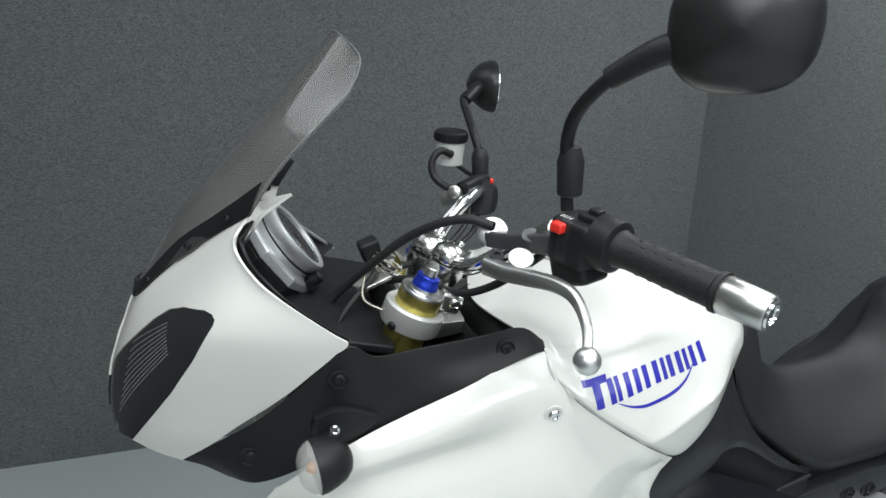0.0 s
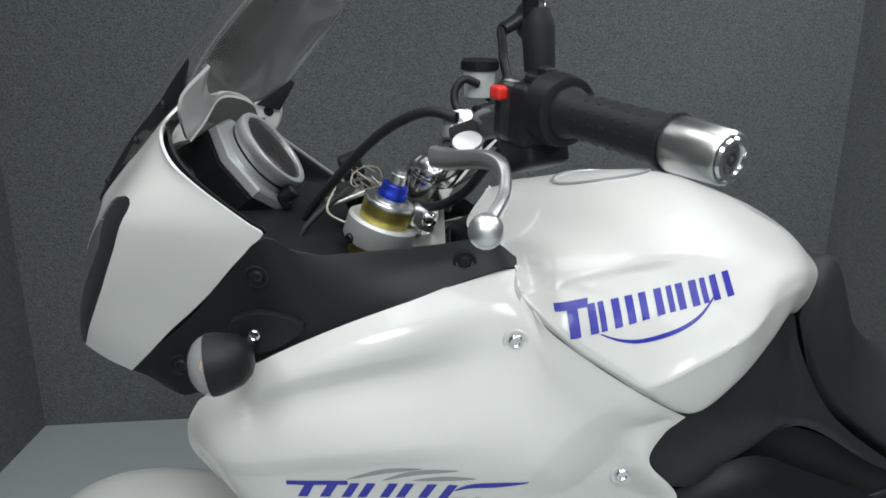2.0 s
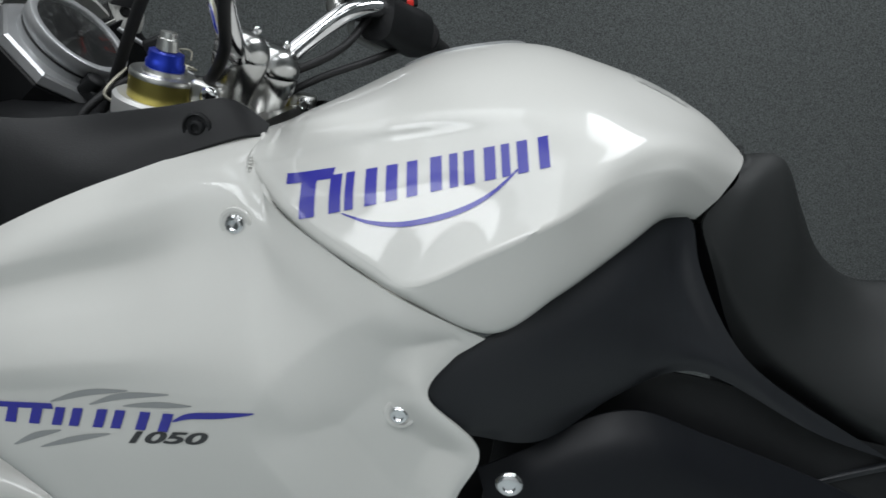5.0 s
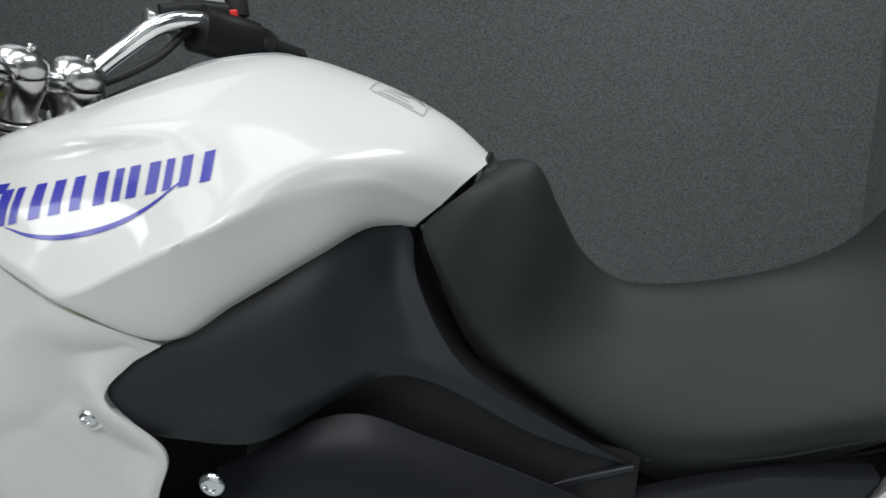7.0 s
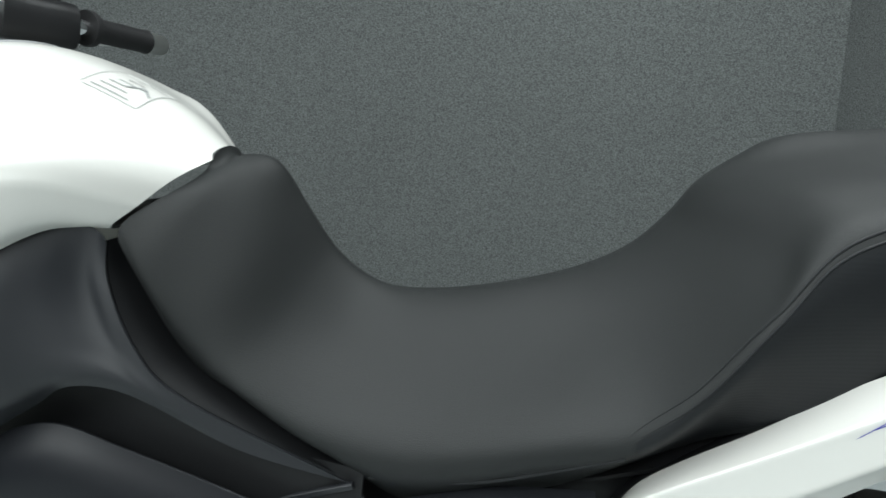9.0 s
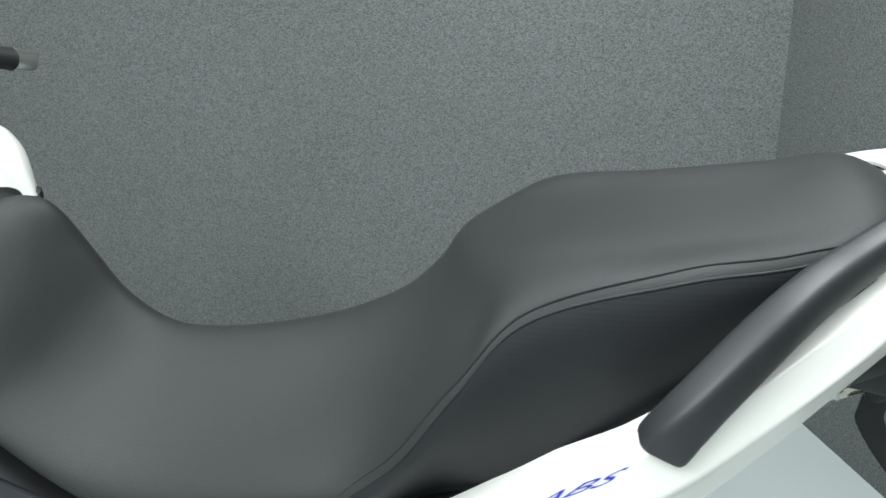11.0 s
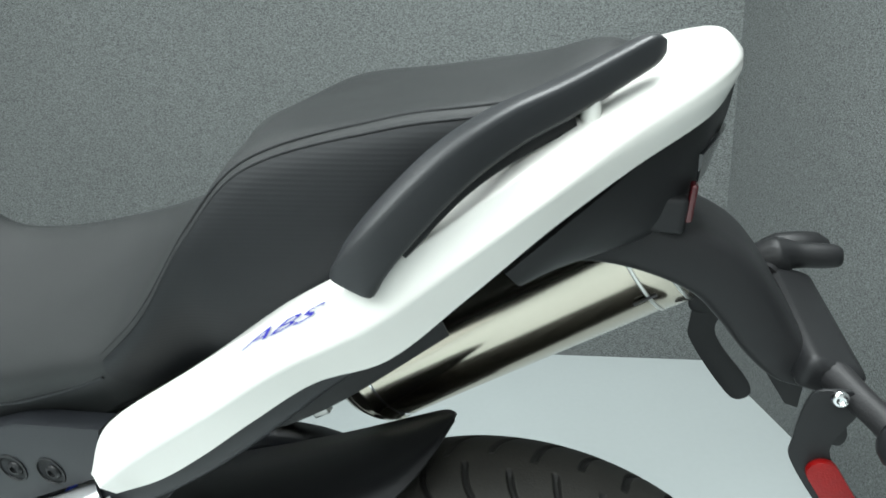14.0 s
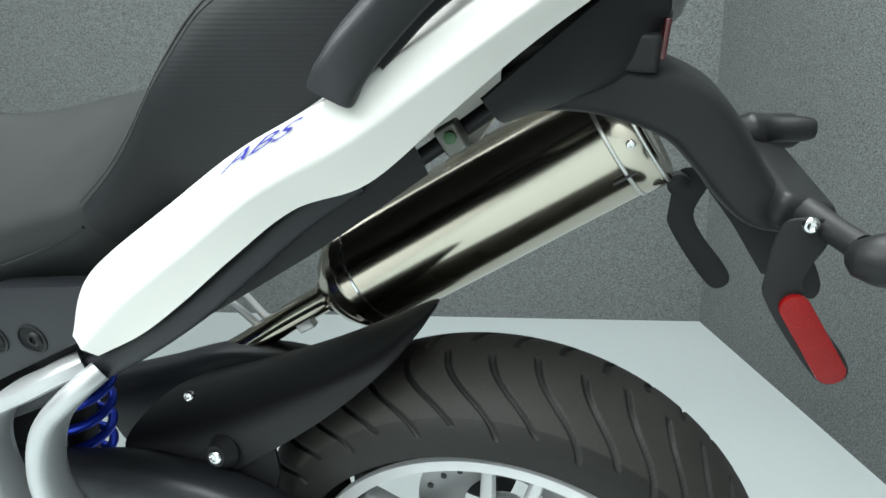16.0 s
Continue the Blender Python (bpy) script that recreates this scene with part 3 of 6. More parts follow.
def nose_skin(lens, deep=0.0):
    """The cowl without the lens (lens 0), the lens alone (1), or the whole skin (2), set in by deep."""
    bm = bmesh.new()
    g = nose_grid()
    vs = [[bm.verts.new(p) for p in row] for row in g]
    for r0, r1 in zip(vs, vs[1:]):
        for k in range(len(r0) - 1):
            bm.faces.new((r0[k], r0[k + 1], r1[k + 1], r1[k]))
    bm.normal_update()
    if sum((f.normal * f.calc_area() for f in bm.faces), Vector()).y > 0:
        bmesh.ops.reverse_faces(bm, faces=bm.faces[:])
        bm.normal_update()
    if lens < 2:
        for (x0, z0), (x1, z1) in zip(LENS, LENS[1:] + LENS[:1]):
            no = LENS_X * (z1 - z0) - Vector((0, 0, x1 - x0))
            bmesh.ops.bisect_plane(bm, geom=bm.verts[:] + bm.edges[:] + bm.faces[:], dist=1e-6, plane_co=LENS_X * x0 + Vector((0, 0, z0)), plane_no=no)

        def inside(f):
            c = f.calc_center_median()
            q = (c.dot(LENS_X), c.z)
            for (x0, z0), (x1, z1) in zip(LENS, LENS[1:] + LENS[:1]):
                side = (x1 - x0) * (q[1] - z0) - (z1 - z0) * (q[0] - x0)
                if side * ((x1 - x0) * (LENS_IN[1] - z0) - (z1 - z0) * (LENS_IN[0] - x0)) < 0:
                    return False
            return True
        bmesh.ops.delete(bm, geom=[f for f in bm.faces if inside(f) != bool(lens)], context="FACES")
    bm.normal_update()
    if deep:
        for v, n in [(v, v.normal.copy()) for v in bm.verts]:
            v.co -= n * deep
    bmesh.ops.solidify(bm, geom=bm.faces[:], thickness=0.003)
    return bm


def mirrored(bm):
    bm.transform(Matrix.Translation(NOSE_P) @ Matrix.Scale(-1, 4, NOSE_N) @ Matrix.Translation(-NOSE_P))
    return bm


for side in (lambda bm: bm, mirrored):
    cowl = part("nose_cowl", side(nose_skin(0)), WHITE, bike, "glossy white nose cowl", 60)
    part("inner_liner", side(nose_skin(2, 0.008)), BLACKP, cowl, "matt black inner liner", 35)
    lamp = part("headlamp", side(nose_skin(1, 0.0012)), HEADLAMP, bike, "dark smoked headlamp lens", 50)
    near_lamp = lamp if side is not mirrored else near_lamp

# -- windscreen
EDGE = [(-1.34, -0.088, 1.216), (-1.31, -0.083, 1.262), (-1.28, -0.08, 1.297), (-1.252, -0.07, 1.325), (-1.226, -0.05, 1.35), (-1.212, -0.022, 1.38)]
MIDL = [(-1.49, 0.056, 1.078), (-1.44, 0.06, 1.163), (-1.386, 0.068, 1.228), (-1.334, 0.078, 1.287), (-1.282, 0.085, 1.345), (-1.236, 0.088, 1.401)]
FAR_EDGE = flip([EDGE], NOSE_N, NOSE_P)[0]
QUART = [tuple(0.375 * Vector(e) + 0.75 * Vector(m) - 0.125 * Vector(f)) for e, m, f in zip(EDGE, MIDL, FAR_EDGE)]
WS = [EDGE, QUART, MIDL] + flip([QUART, EDGE], NOSE_N, NOSE_P)
screen = part("windscreen", sheet(WS, 40, 40, 0.004), SCREEN, bike, "clear smoked plastic windscreen", 35)
screen.visible_shadow = False
rim_line = EDGE + [WS[1][-1], WS[2][-1], WS[3][-1]] + WS[4][::-1]
part("screen_edge", tube(rim_line, 0.0009, 90, 8), SCREEN_EDGE, screen, "pale polished edge of the screen")

# -- side covers below the tank
COVERC = [
    [(-0.824, -0.21, 0.927), (-0.852, -0.221, 0.916), (-0.87, -0.234, 0.895), (-0.85, -0.232, 0.86), (-0.842, -0.223, 0.846)],
    [(-0.79, -0.196, 0.943), (-0.79, -0.206, 0.92), (-0.79, -0.209, 0.89), (-0.79, -0.203, 0.855), (-0.785, -0.185, 0.815)],
    [(-0.724, -0.146, 0.971), (-0.727, -0.168, 0.94), (-0.725, -0.178, 0.9), (-0.722, -0.173, 0.86), (-0.72, -0.15, 0.84)],
    [(-0.69, -0.109, 0.983), (-0.693, -0.133, 0.945), (-0.688, -0.15, 0.905), (-0.682, -0.155, 0.879), (-0.678, -0.15, 0.864)],
    [(-0.669, -0.094, 0.982), (-0.673, -0.112, 0.935), (-0.656, -0.132, 0.89), (-0.646, -0.14, 0.871), (-0.639, -0.138, 0.853)],
    [(-0.66, -0.09, 0.975), (-0.66, -0.107, 0.94), (-0.64, -0.126, 0.888), (-0.614, -0.135, 0.855), (-0.55, -0.13, 0.797)],
    [(-0.657, -0.089, 0.967), (-0.653, -0.105, 0.938), (-0.629, -0.124, 0.887), (-0.596, -0.131, 0.85), (-0.466, -0.11, 0.754)],
]
part("side_cover", sheet(COVERC, 40, 40, 0.003), COVER, bike, "satin black side cover", 35, 0.001)
part("side_cover", sheet([[(x, y, z - 0.05) for x, y, z in c] for c in far_side(COVERC[:4])], 20, 20, 0.003), COVER, bike, "", 35)

# -- seat
CREST = [ridge(-0.602, 1.003), ridge(-0.577, 1.009), ridge(-0.552, 1.002), ridge(-0.53, 0.956), ridge(-0.505, 0.908), ridge(-0.467, 0.876), ridge(-0.41, 0.87), ridge(-0.33, 0.88), (-0.275, 0.06, 0.889), (-0.232, 0.08, 0.903), (-0.2, 0.087, 0.93), (-0.165, 0.085, 0.97), (-0.05, 0.075, 0.996), (0.06, 0.073, 1.007), (0.122, 0.075, 1.02), (0.168, 0.079, 0.999)]
SHOULD = [(-0.61, -0.035, 0.998), (-0.594, -0.033, 0.994), (-0.586, -0.036, 0.981), (-0.561, -0.046, 0.932), (-0.532, -0.045, 0.876), (-0.483, -0.043, 0.845), (-0.416, -0.04, 0.839), (-0.309, -0.035, 0.852), (-0.244, -0.032, 0.873), (-0.196, -0.03, 0.904), (-0.145, -0.058, 0.942), (-0.112, -0.03, 0.985), (-0.01, -0.01, 0.996), (0.07, 0.002, 1.003), (0.127, 0.02, 1.01), (0.171, 0.034, 0.981)]
SIDE = [(-0.645, -0.077, 0.98), (-0.632, -0.088, 0.948), (-0.612, -0.092, 0.906), (-0.585, -0.097, 0.863), (-0.553, -0.102, 0.834), (-0.497, -0.108, 0.8), (-0.422, -0.113, 0.782), (-0.288, -0.113, 0.813), (-0.233, -0.114, 0.828), (-0.19, -0.11, 0.866), (-0.147, -0.1, 0.922), (-0.105, -0.08, 0.966), (-0.01, -0.056, 0.987), (0.06, -0.035, 0.991), (0.12, -0.004, 0.997), (0.158, 0.025, 0.978)]
BASE = [(-0.651, -0.085, 0.968), (-0.637, -0.088, 0.93), (-0.619, -0.088, 0.876), (-0.598, -0.086, 0.838), (-0.562, -0.08, 0.808), (-0.498, -0.077, 0.754), (-0.421, -0.077, 0.707), (-0.293, -0.076, 0.743), (-0.236, -0.077, 0.774), (-0.179, -0.076, 0.806), (-0.132, -0.09, 0.836), (-0.085, -0.088, 0.864), (-0.009, -0.067, 0.912), (0.057, -0.039, 0.951), (0.113, -0.011, 0.966), (0.138, 0.015, 0.961)]
SEAT = [BASE, SIDE, SHOULD, CREST]
far_seat = far_side(SEAT[:-1])
far_seat[2] = [(x, y, z + 0.022 * ease(-0.22, -0.1, x)) for x, y, z in far_seat[2]]
seat_bm = sheet(SEAT + far_seat[::-1], 110, 70, 0)
tank_tree = BVHTree.FromPolygons([v.co for v in tank.data.vertices], [p.vertices for p in tank.data.polygons])
OUT = Vector((0.3, -0.6, 0.74)).normalized()
for v in seat_bm.verts:
    # the seat's nose laps over the end of the tank
    if v.co.x < -0.56:
        o = OUT if v.co.y < 0 else OUT.lerp(Vector((0.3, 0.6, 0.74)).normalized(), min(1.0, v.co.y / 0.06)).normalized()
        h = tank_tree.ray_cast(v.co + o * 0.08, -o, 0.083)
        if h[0]:
            v.co = h[0] + o * 0.006
nose = [v for v in seat_bm.verts if v.co.x < -0.585 and v.co.y < 0.06 and not v.is_boundary]
rim_v = [v for v in seat_bm.verts if v.co.x < -0.585 and v.co.y < 0.06 and v.is_boundary]
for _ in range(6):
    bmesh.ops.smooth_vert(seat_bm, verts=nose, factor=0.5, use_axis_x=True, use_axis_y=True, use_axis_z=True)
    along = {}
    for v in rim_v:
        near = [e.other_vert(v).co for e in v.link_edges if e.is_boundary]
        if len(near) == 2:
            along[v] = v.co * 0.5 + (near[0] + near[1]) * 0.25
    for v, p in along.items():
        v.co = p
bmesh.ops.recalc_face_normals(seat_bm, faces=seat_bm.faces)
if sum((f.normal.z * f.calc_area() for f in seat_bm.faces)) < 0:
    bmesh.ops.reverse_faces(seat_bm, faces=seat_bm.faces)
seat_bm.normal_update()
bmesh.ops.solidify(seat_bm, geom=seat_bm.faces[:], thickness=0.004)
seat = part("seat", seat_bm, VINYL, bike, "black vinyl stepped dual seat", 50)

# -- tail
TAIL = [
    [(-0.29, -0.17, 0.79), (-0.27, -0.17, 0.82), (-0.24, -0.17, 0.845), (-0.186, -0.17, 0.882), (-0.122, -0.165, 0.925), (-0.067, -0.16, 0.955), (-0.01, -0.138, 0.99), (0.04, -0.11, 1.025), (0.085, -0.075, 1.055), (0.118, -0.045, 1.072), (0.127, -0.022, 1.079), (0.13, 0, 1.081)],
    [(-0.326, -0.199, 0.762), (-0.303, -0.201, 0.803), (-0.275, -0.203, 0.832), (-0.186, -0.204, 0.888), (-0.122, -0.203, 0.927), (-0.067, -0.193, 0.952), (-0.005, -0.168, 0.982), (0.05, -0.138, 1.018), (0.104, -0.101, 1.053), (0.158, -0.064, 1.077), (0.177, -0.03, 1.086), (0.182, 0, 1.087)],
    [(-0.318, -0.203, 0.75), (-0.28, -0.208, 0.782), (-0.24, -0.212, 0.812), (-0.165, -0.213, 0.862), (-0.105, -0.211, 0.902), (-0.045, -0.196, 0.928), (0.01, -0.172, 0.962), (0.065, -0.142, 1.0), (0.118, -0.105, 1.037), (0.173, -0.067, 1.062), (0.192, -0.032, 1.071), (0.197, 0, 1.072)],
    [(-0.306, -0.196, 0.742), (-0.25, -0.197, 0.77), (-0.201, -0.195, 0.803), (-0.145, -0.192, 0.845), (-0.09, -0.184, 0.882), (-0.04, -0.17, 0.895), (0.015, -0.15, 0.935), (0.07, -0.12, 0.978), (0.122, -0.089, 1.012), (0.17, -0.056, 1.036), (0.187, -0.027, 1.048), (0.192, 0, 1.05)],
]
def between(a, b, k):
    """A curve part of the way from one to another."""
    return [tuple(Vector(p).lerp(Vector(q), k)) for p, q in zip(a, b)]


TAIL = [[(x, y, z - drop * ease(0.02, 0.12, x)) for x, y, z in c] for c, drop in zip(TAIL, (0.012, 0.013, 0.01, 0.005))]
TAIL[3] = [(x, y * 0.5 + q[1] * 0.5, z) for (x, y, z), q in zip(TAIL[3], TAIL[2])]
TAIL = [TAIL[0], between(TAIL[0], TAIL[1], 0.9), TAIL[1], between(TAIL[1], TAIL[2], 0.25), between(TAIL[1], TAIL[2], 0.8), TAIL[2], between(TAIL[2], TAIL[3], 0.2), TAIL[3]]
for r, dx, dz in ((1, 0.001, 0.0005), (3, 0.004, 0.003), (4, 0.0035, 0.0015), (6, 0.002, -0.001)):
    TAIL[r] = [(x + dx * ease(0.06, 0.16, x), y, z + dz * ease(0.06, 0.16, x)) for x, y, z in TAIL[r]]
tail_bm = sheet(TAIL, 110, 60, 0)
inside = [v for v in tail_bm.verts if not v.is_boundary]
for _ in range(16):
    bmesh.ops.smooth_vert(tail_bm, verts=inside, factor=0.5, use_axis_x=True, use_axis_y=True, use_axis_z=True)
bmesh.ops.recalc_face_normals(tail_bm, faces=tail_bm.faces)
if sum(f.normal.y * f.calc_area() for f in tail_bm.faces) > 0:
    bmesh.ops.reverse_faces(tail_bm, faces=tail_bm.faces)
tail_bm.normal_update()
bmesh.ops.solidify(tail_bm, geom=tail_bm.faces[:], thickness=0.003)
tail = part("tail_panel", tail_bm, WHITE, bike, "glossy white tail panel", 55)
part("tail_panel", sheet([[(x, y, z + 0.01 * min(1, abs(y) / 0.05) - 0.09 * ease(0.1, -0.04, x)) for x, y, z in c[4:]] for c in flip(TAIL, AXIS_N, AXIS_P)], 40, 30, 0.003), WHITE, bike, "", 35)

INNER_EDGE = [(x, y, z - 0.003) for x, y, z in TAIL[0]]
# dark sheet added to hide the floor between tail and seat
part("tail_gap_fill", sheet([INNER_EDGE[:8], [(x, y * 0.4, z - 0.07) for x, y, z in INNER_EDGE[:8]]], 40, 8, 0.002), BLACKP, tail, "dark sheet that closes the gap between tail and seat")
DECK = [(x, y, z - 0.002) for x, y, z in INNER_EDGE[7:]]
part("tail_deck", sheet([DECK, [(x, -y, z + 0.006) for x, y, z in DECK]], 30, 20, 0.002), WHITE, tail)

# -- seams, piping and the ribbed flank of the seat


def sweep(points, section, n=40, ref=(0, 0, 1)):
    """A bar of any section along a smooth line; section corners are (sideways, up)."""
    bm = bmesh.new()
    line, rings = curve_through(points, n), []
    for i, p in enumerate(line):
        d = (line[min(i + 1, n - 1)] - line[max(i - 1, 0)]).normalized()
        side = d.cross(Vector(ref)).normalized()
        up = side.cross(d)
        k = i / (n - 1)
        sec = section(k) if callable(section) else section
        rings.append([bm.verts.new(p + side * a + up * b) for a, b in sec])
    m = len(rings[0])
    for a, b in zip(rings, rings[1:]):
        for k in range(m):
            bm.faces.new((a[k], a[(k + 1) % m], b[(k + 1) % m], b[k]))
    bm.faces.new(rings[0][::-1])
    bm.faces.new(rings[-1])
    return bm


def oval(a, b, n=16, e=2.6):
    """A rounded section, a wide and b high."""
    out = []
    for k in range(n):
        t = 2 * math.pi * k / n
        c, s = math.cos(t), math.sin(t)
        out.append((a * abs(c) ** (2 / e) * (1 if c > 0 else -1), b * abs(s) ** (2 / e) * (1 if s > 0 else -1)))
    return out




def skin(ob):
    """A finder of the point of a part's outer face beside the bike's left at (x, z)."""
    me = ob.data
    tree = BVHTree.FromPolygons([v.co for v in me.vertices], [p.vertices for p in me.polygons])

    def at(x, z, out=0.0006):
        hit = tree.ray_cast(Vector((x, -0.6, z)), Vector((0, 1, 0)))
        if hit[0] is None:
            return Vector((x, -0.19, z))
        return hit[0] - Vector((0, out, 0))
    return at


tank_at, fair_at, seat_at, tail_at, infill_at = skin(tank), skin(fairing), skin(seat), skin(tail), skin(infill)


def ribbon(name, line, width, at, material, parent, n=40, taper=False, out=0.0006):
    """A flat stripe that follows a painted face, from points in x and z."""
    bm = bmesh.new()
    pts = curve_through([(x, 0, z) for x, z in line], n)
    rows = []
    for i, p in enumerate(pts):
        d = (pts[min(i + 1, n - 1)] - pts[max(i - 1, 0)]).normalized()
        nrm = Vector((-d.z, 0, d.x))
        w = width * (math.sin(math.pi * (0.06 + 0.88 * i / (n - 1))) if taper else 1) / 2
        rows.append([bm.verts.new(at(q.x, q.z, out)) for q in (p + nrm * w, p + nrm * w * 0.33, p - nrm * w * 0.33, p - nrm * w)])
    for a, b in zip(rows, rows[1:]):
        for k in range(3):
            bm.faces.new((a[k], a[k + 1], b[k + 1], b[k]))
    return part(name, bm, material, parent)


def patch(name, quad, at, material, parent, n=8, out=0.0006):
    """A flat four-cornered mark that follows a painted face; corners in x and z."""
    bm = bmesh.new()
    a, b, c, d = [Vector((x, 0, z)) for x, z in quad]
    g = [[bm.verts.new(at(*(a.lerp(b, i / n).lerp(d.lerp(c, i / n), j / n)).xz, out)) for i in range(n + 1)] for j in range(n + 1)]
    for j in range(n):
        for i in range(n):
            bm.faces.new((g[j][i], g[j][i + 1], g[j + 1][i + 1], g[j + 1][i]))
    return part(name, bm, material, parent)


def lettering(name, text, x, z, size, slope, shear, at, material, parent, stretch=1.0, bold=0.0):
    """Raised-free printed characters laid on a face."""
    cu = bpy.data.curves.new(name, "FONT")
    cu.body, cu.size, cu.shear, cu.offset = text, size, shear, bold
    tmp = new(name, cu)
    dg = bpy.context.evaluated_depsgraph_get()
    me = bpy.data.meshes.new_from_object(tmp.evaluated_get(dg))
    bpy.data.objects.remove(tmp)
    bm = bmesh.new()
    bm.from_mesh(me)
    bmesh.ops.triangulate(bm, faces=bm.faces)
    for _ in range(3):
        bmesh.ops.subdivide_edges(bm, edges=[e for e in bm.edges if e.calc_length() > size * 0.12], cuts=1)
        bmesh.ops.triangulate(bm, faces=bm.faces)
    c, s = math.cos(radians(slope)), math.sin(radians(slope))
    for v in bm.verts:
        a, b = v.co.x * stretch, v.co.y
        v.co = at(x + a * c - b * s, z + a * s + b * c)
    return part(name, bm, material, parent)


# -- emblem on the tank: plain blue bars and a curved underline


def em_top(x):
    return 1.0415 + (x + 0.966) * 0.124


def em_low(x):
    return 1.021 + (x + 0.953) * 0.146


emblem = patch("emblem", [(-0.968, 1.0465), (-0.934, 1.0495), (-0.935, 1.0435), (-0.967, 1.0405)], tank_at, BLUE, bike)
for x0, w in ((-0.956, 0.0105), (-0.936, 0.008), (-0.9255, 0.006), (-0.912, 0.008), (-0.898, 0.008), (-0.884, 0.0075), (-0.868, 0.008), (-0.855, 0.006), (-0.845, 0.0075), (-0.831, 0.008), (-0.819, 0.006), (-0.808, 0.0075), (-0.793, 0.0075)):
    patch("bar", [(x0, em_top(x0)), (x0 + w, em_top(x0 + w)), (x0 + w + 0.002, em_low(x0 + w)), (x0 + 0.002, em_low(x0))], tank_at, BLUE, emblem, 5)
ribbon("underline", [(-0.925, 1.0235), (-0.905, 1.0175), (-0.88, 1.0155), (-0.85, 1.0205), (-0.825, 1.031), (-0.801, 1.049)], 0.0036, tank_at, BLUE, emblem, taper=True)

# -- model mark on the fairing: blue and grey strokes, and its number
mark = ribbon("model_mark", [(-1.226, 0.8685), (-1.2, 0.869), (-1.165, 0.8715)], 0.0055, fair_at, BLUE, bike)
patch("stroke", [(-1.207, 0.868), (-1.198, 0.868), (-1.206, 0.851), (-1.216, 0.851)], fair_at, BLUE, mark)
for x0, w in ((-1.184, 0.01), (-1.162, 0.009), (-1.146, 0.009), (-1.124, 0.009), (-1.108, 0.009), (-1.086, 0.009), (-1.066, 0.009)):
    patch("bar", [(x0, 0.87 + (x0 + 1.18) * 0.06), (x0 + w, 0.8705 + (x0 + 1.18) * 0.06), (x0 + w - 0.01, 0.852 + (x0 + 1.18) * 0.06), (x0 - 0.01, 0.8515 + (x0 + 1.18) * 0.06)], fair_at, BLUE, mark, 4)
ribbon("bar", [(-1.06, 0.87), (-1.045, 0.877), (-1.02, 0.8815), (-0.99, 0.887)], 0.006, fair_at, BLUE, mark, 20, True)
for p in ([(-1.13, 0.877), (-1.1, 0.888), (-1.057, 0.895)], [(-1.165, 0.876), (-1.13, 0.888), (-1.092, 0.894)], [(-1.1, 0.879), (-1.07, 0.884), (-1.04, 0.887)], [(-1.215, 0.828), (-1.19, 0.84), (-1.165, 0.848)], [(-1.19, 0.828), (-1.15, 0.842), (-1.12, 0.85)]):
    ribbon("claw_stroke", p, 0.0055, fair_at, GREYD, mark, 20, True, 0.0004)
lettering("number", "1050", -1.111, 0.8425, 0.0155, 7, 0.45, fair_at, BLACKD, mark, 2.35, 0.0005)
tail_tree = BVHTree.FromPolygons([v.co for v in tail.data.vertices], [p.vertices for p in tail.data.polygons])


def tail_top(x, z):
    """x runs along the tail's upper edge, z up from it over the outer face."""
    edge = curve_through(TAIL[2], 160)
    i = max(k for k in range(159) if edge[k].x <= x)
    p = edge[i].lerp(edge[i + 1], (x - edge[i].x) / (edge[i + 1].x - edge[i].x))
    h = tail_tree.ray_cast(Vector((x, -0.6, p.z + z)), Vector((0, 1, 0)))
    return h[0] + Vector((0, -0.001, 0.0005)) if h[0] else Vector((x, p.y, p.z + z))


lettering("tail_mark", "ABS", -0.137, -0.0085, 0.0088, 0, 0.7, tail_top, BLUE, tail, 3.6, 0.0)

# -- screws of the fairings
for x, z, at in ((-1.004, 1.014, fair_at), (-0.891, 0.872, fair_at)):
    p = at(x, z, 0.0)
    ring = part("screw_washer", lathe([(-0.001, 0.0125), (0.0008, 0.0118), (0.001, 0.0095), (0.0002, 0.0085)], p, (0, -1, 0.05), 24), WHITE, bike)
    screw(ring, p - Vector((0, 0.0004, 0)), (0, -1, 0.05), 0.0078)
for x, z in ((-1.248, 1.069), (-1.051, 1.072), (-1.345, 0.955)):
    p = infill_at(x, z, -0.001)
    cup = part("screw_recess", lathe([(0, 0.012), (0.0025, 0.0115), (0.003, 0.01), (0.0012, 0.0088)], p, (0, -1, 0.1), 24), BLACKP, bike)
    screw(cup, p - Vector((0, 0.001, 0)), (0, -1, 0.1), 0.007, BLACKP)
screw(bike, (-0.81, -0.221, 0.8), (0, -1, 0.1), 0.011)

# -- front turn signal
SG, SX = Vector((-1.275, -0.262, 1.014)), Vector((-1, -0.24, -0.1)).normalized()
pod = part("turn_signal", lathe([(h * 0.86, r * 0.86) for h, r in ((-0.042, 0.0), (-0.041, 0.009), (-0.037, 0.018), (-0.028, 0.026), (-0.017, 0.0298), (-0.005, 0.0325), (0.003, 0.0325), (0.0035, 0.0298))], SG, SX, 40), BLACKP, bike, "black turn signal with a clear lens")
part("lens", lathe([(h * 0.86, r * 0.86) for h, r in ((0.0036, 0.0315), (0.009, 0.0295), (0.016, 0.024), (0.021, 0.015), (0.0225, 0.0))], SG, SX, 40), PRISM, pod, "clear ribbed lens")
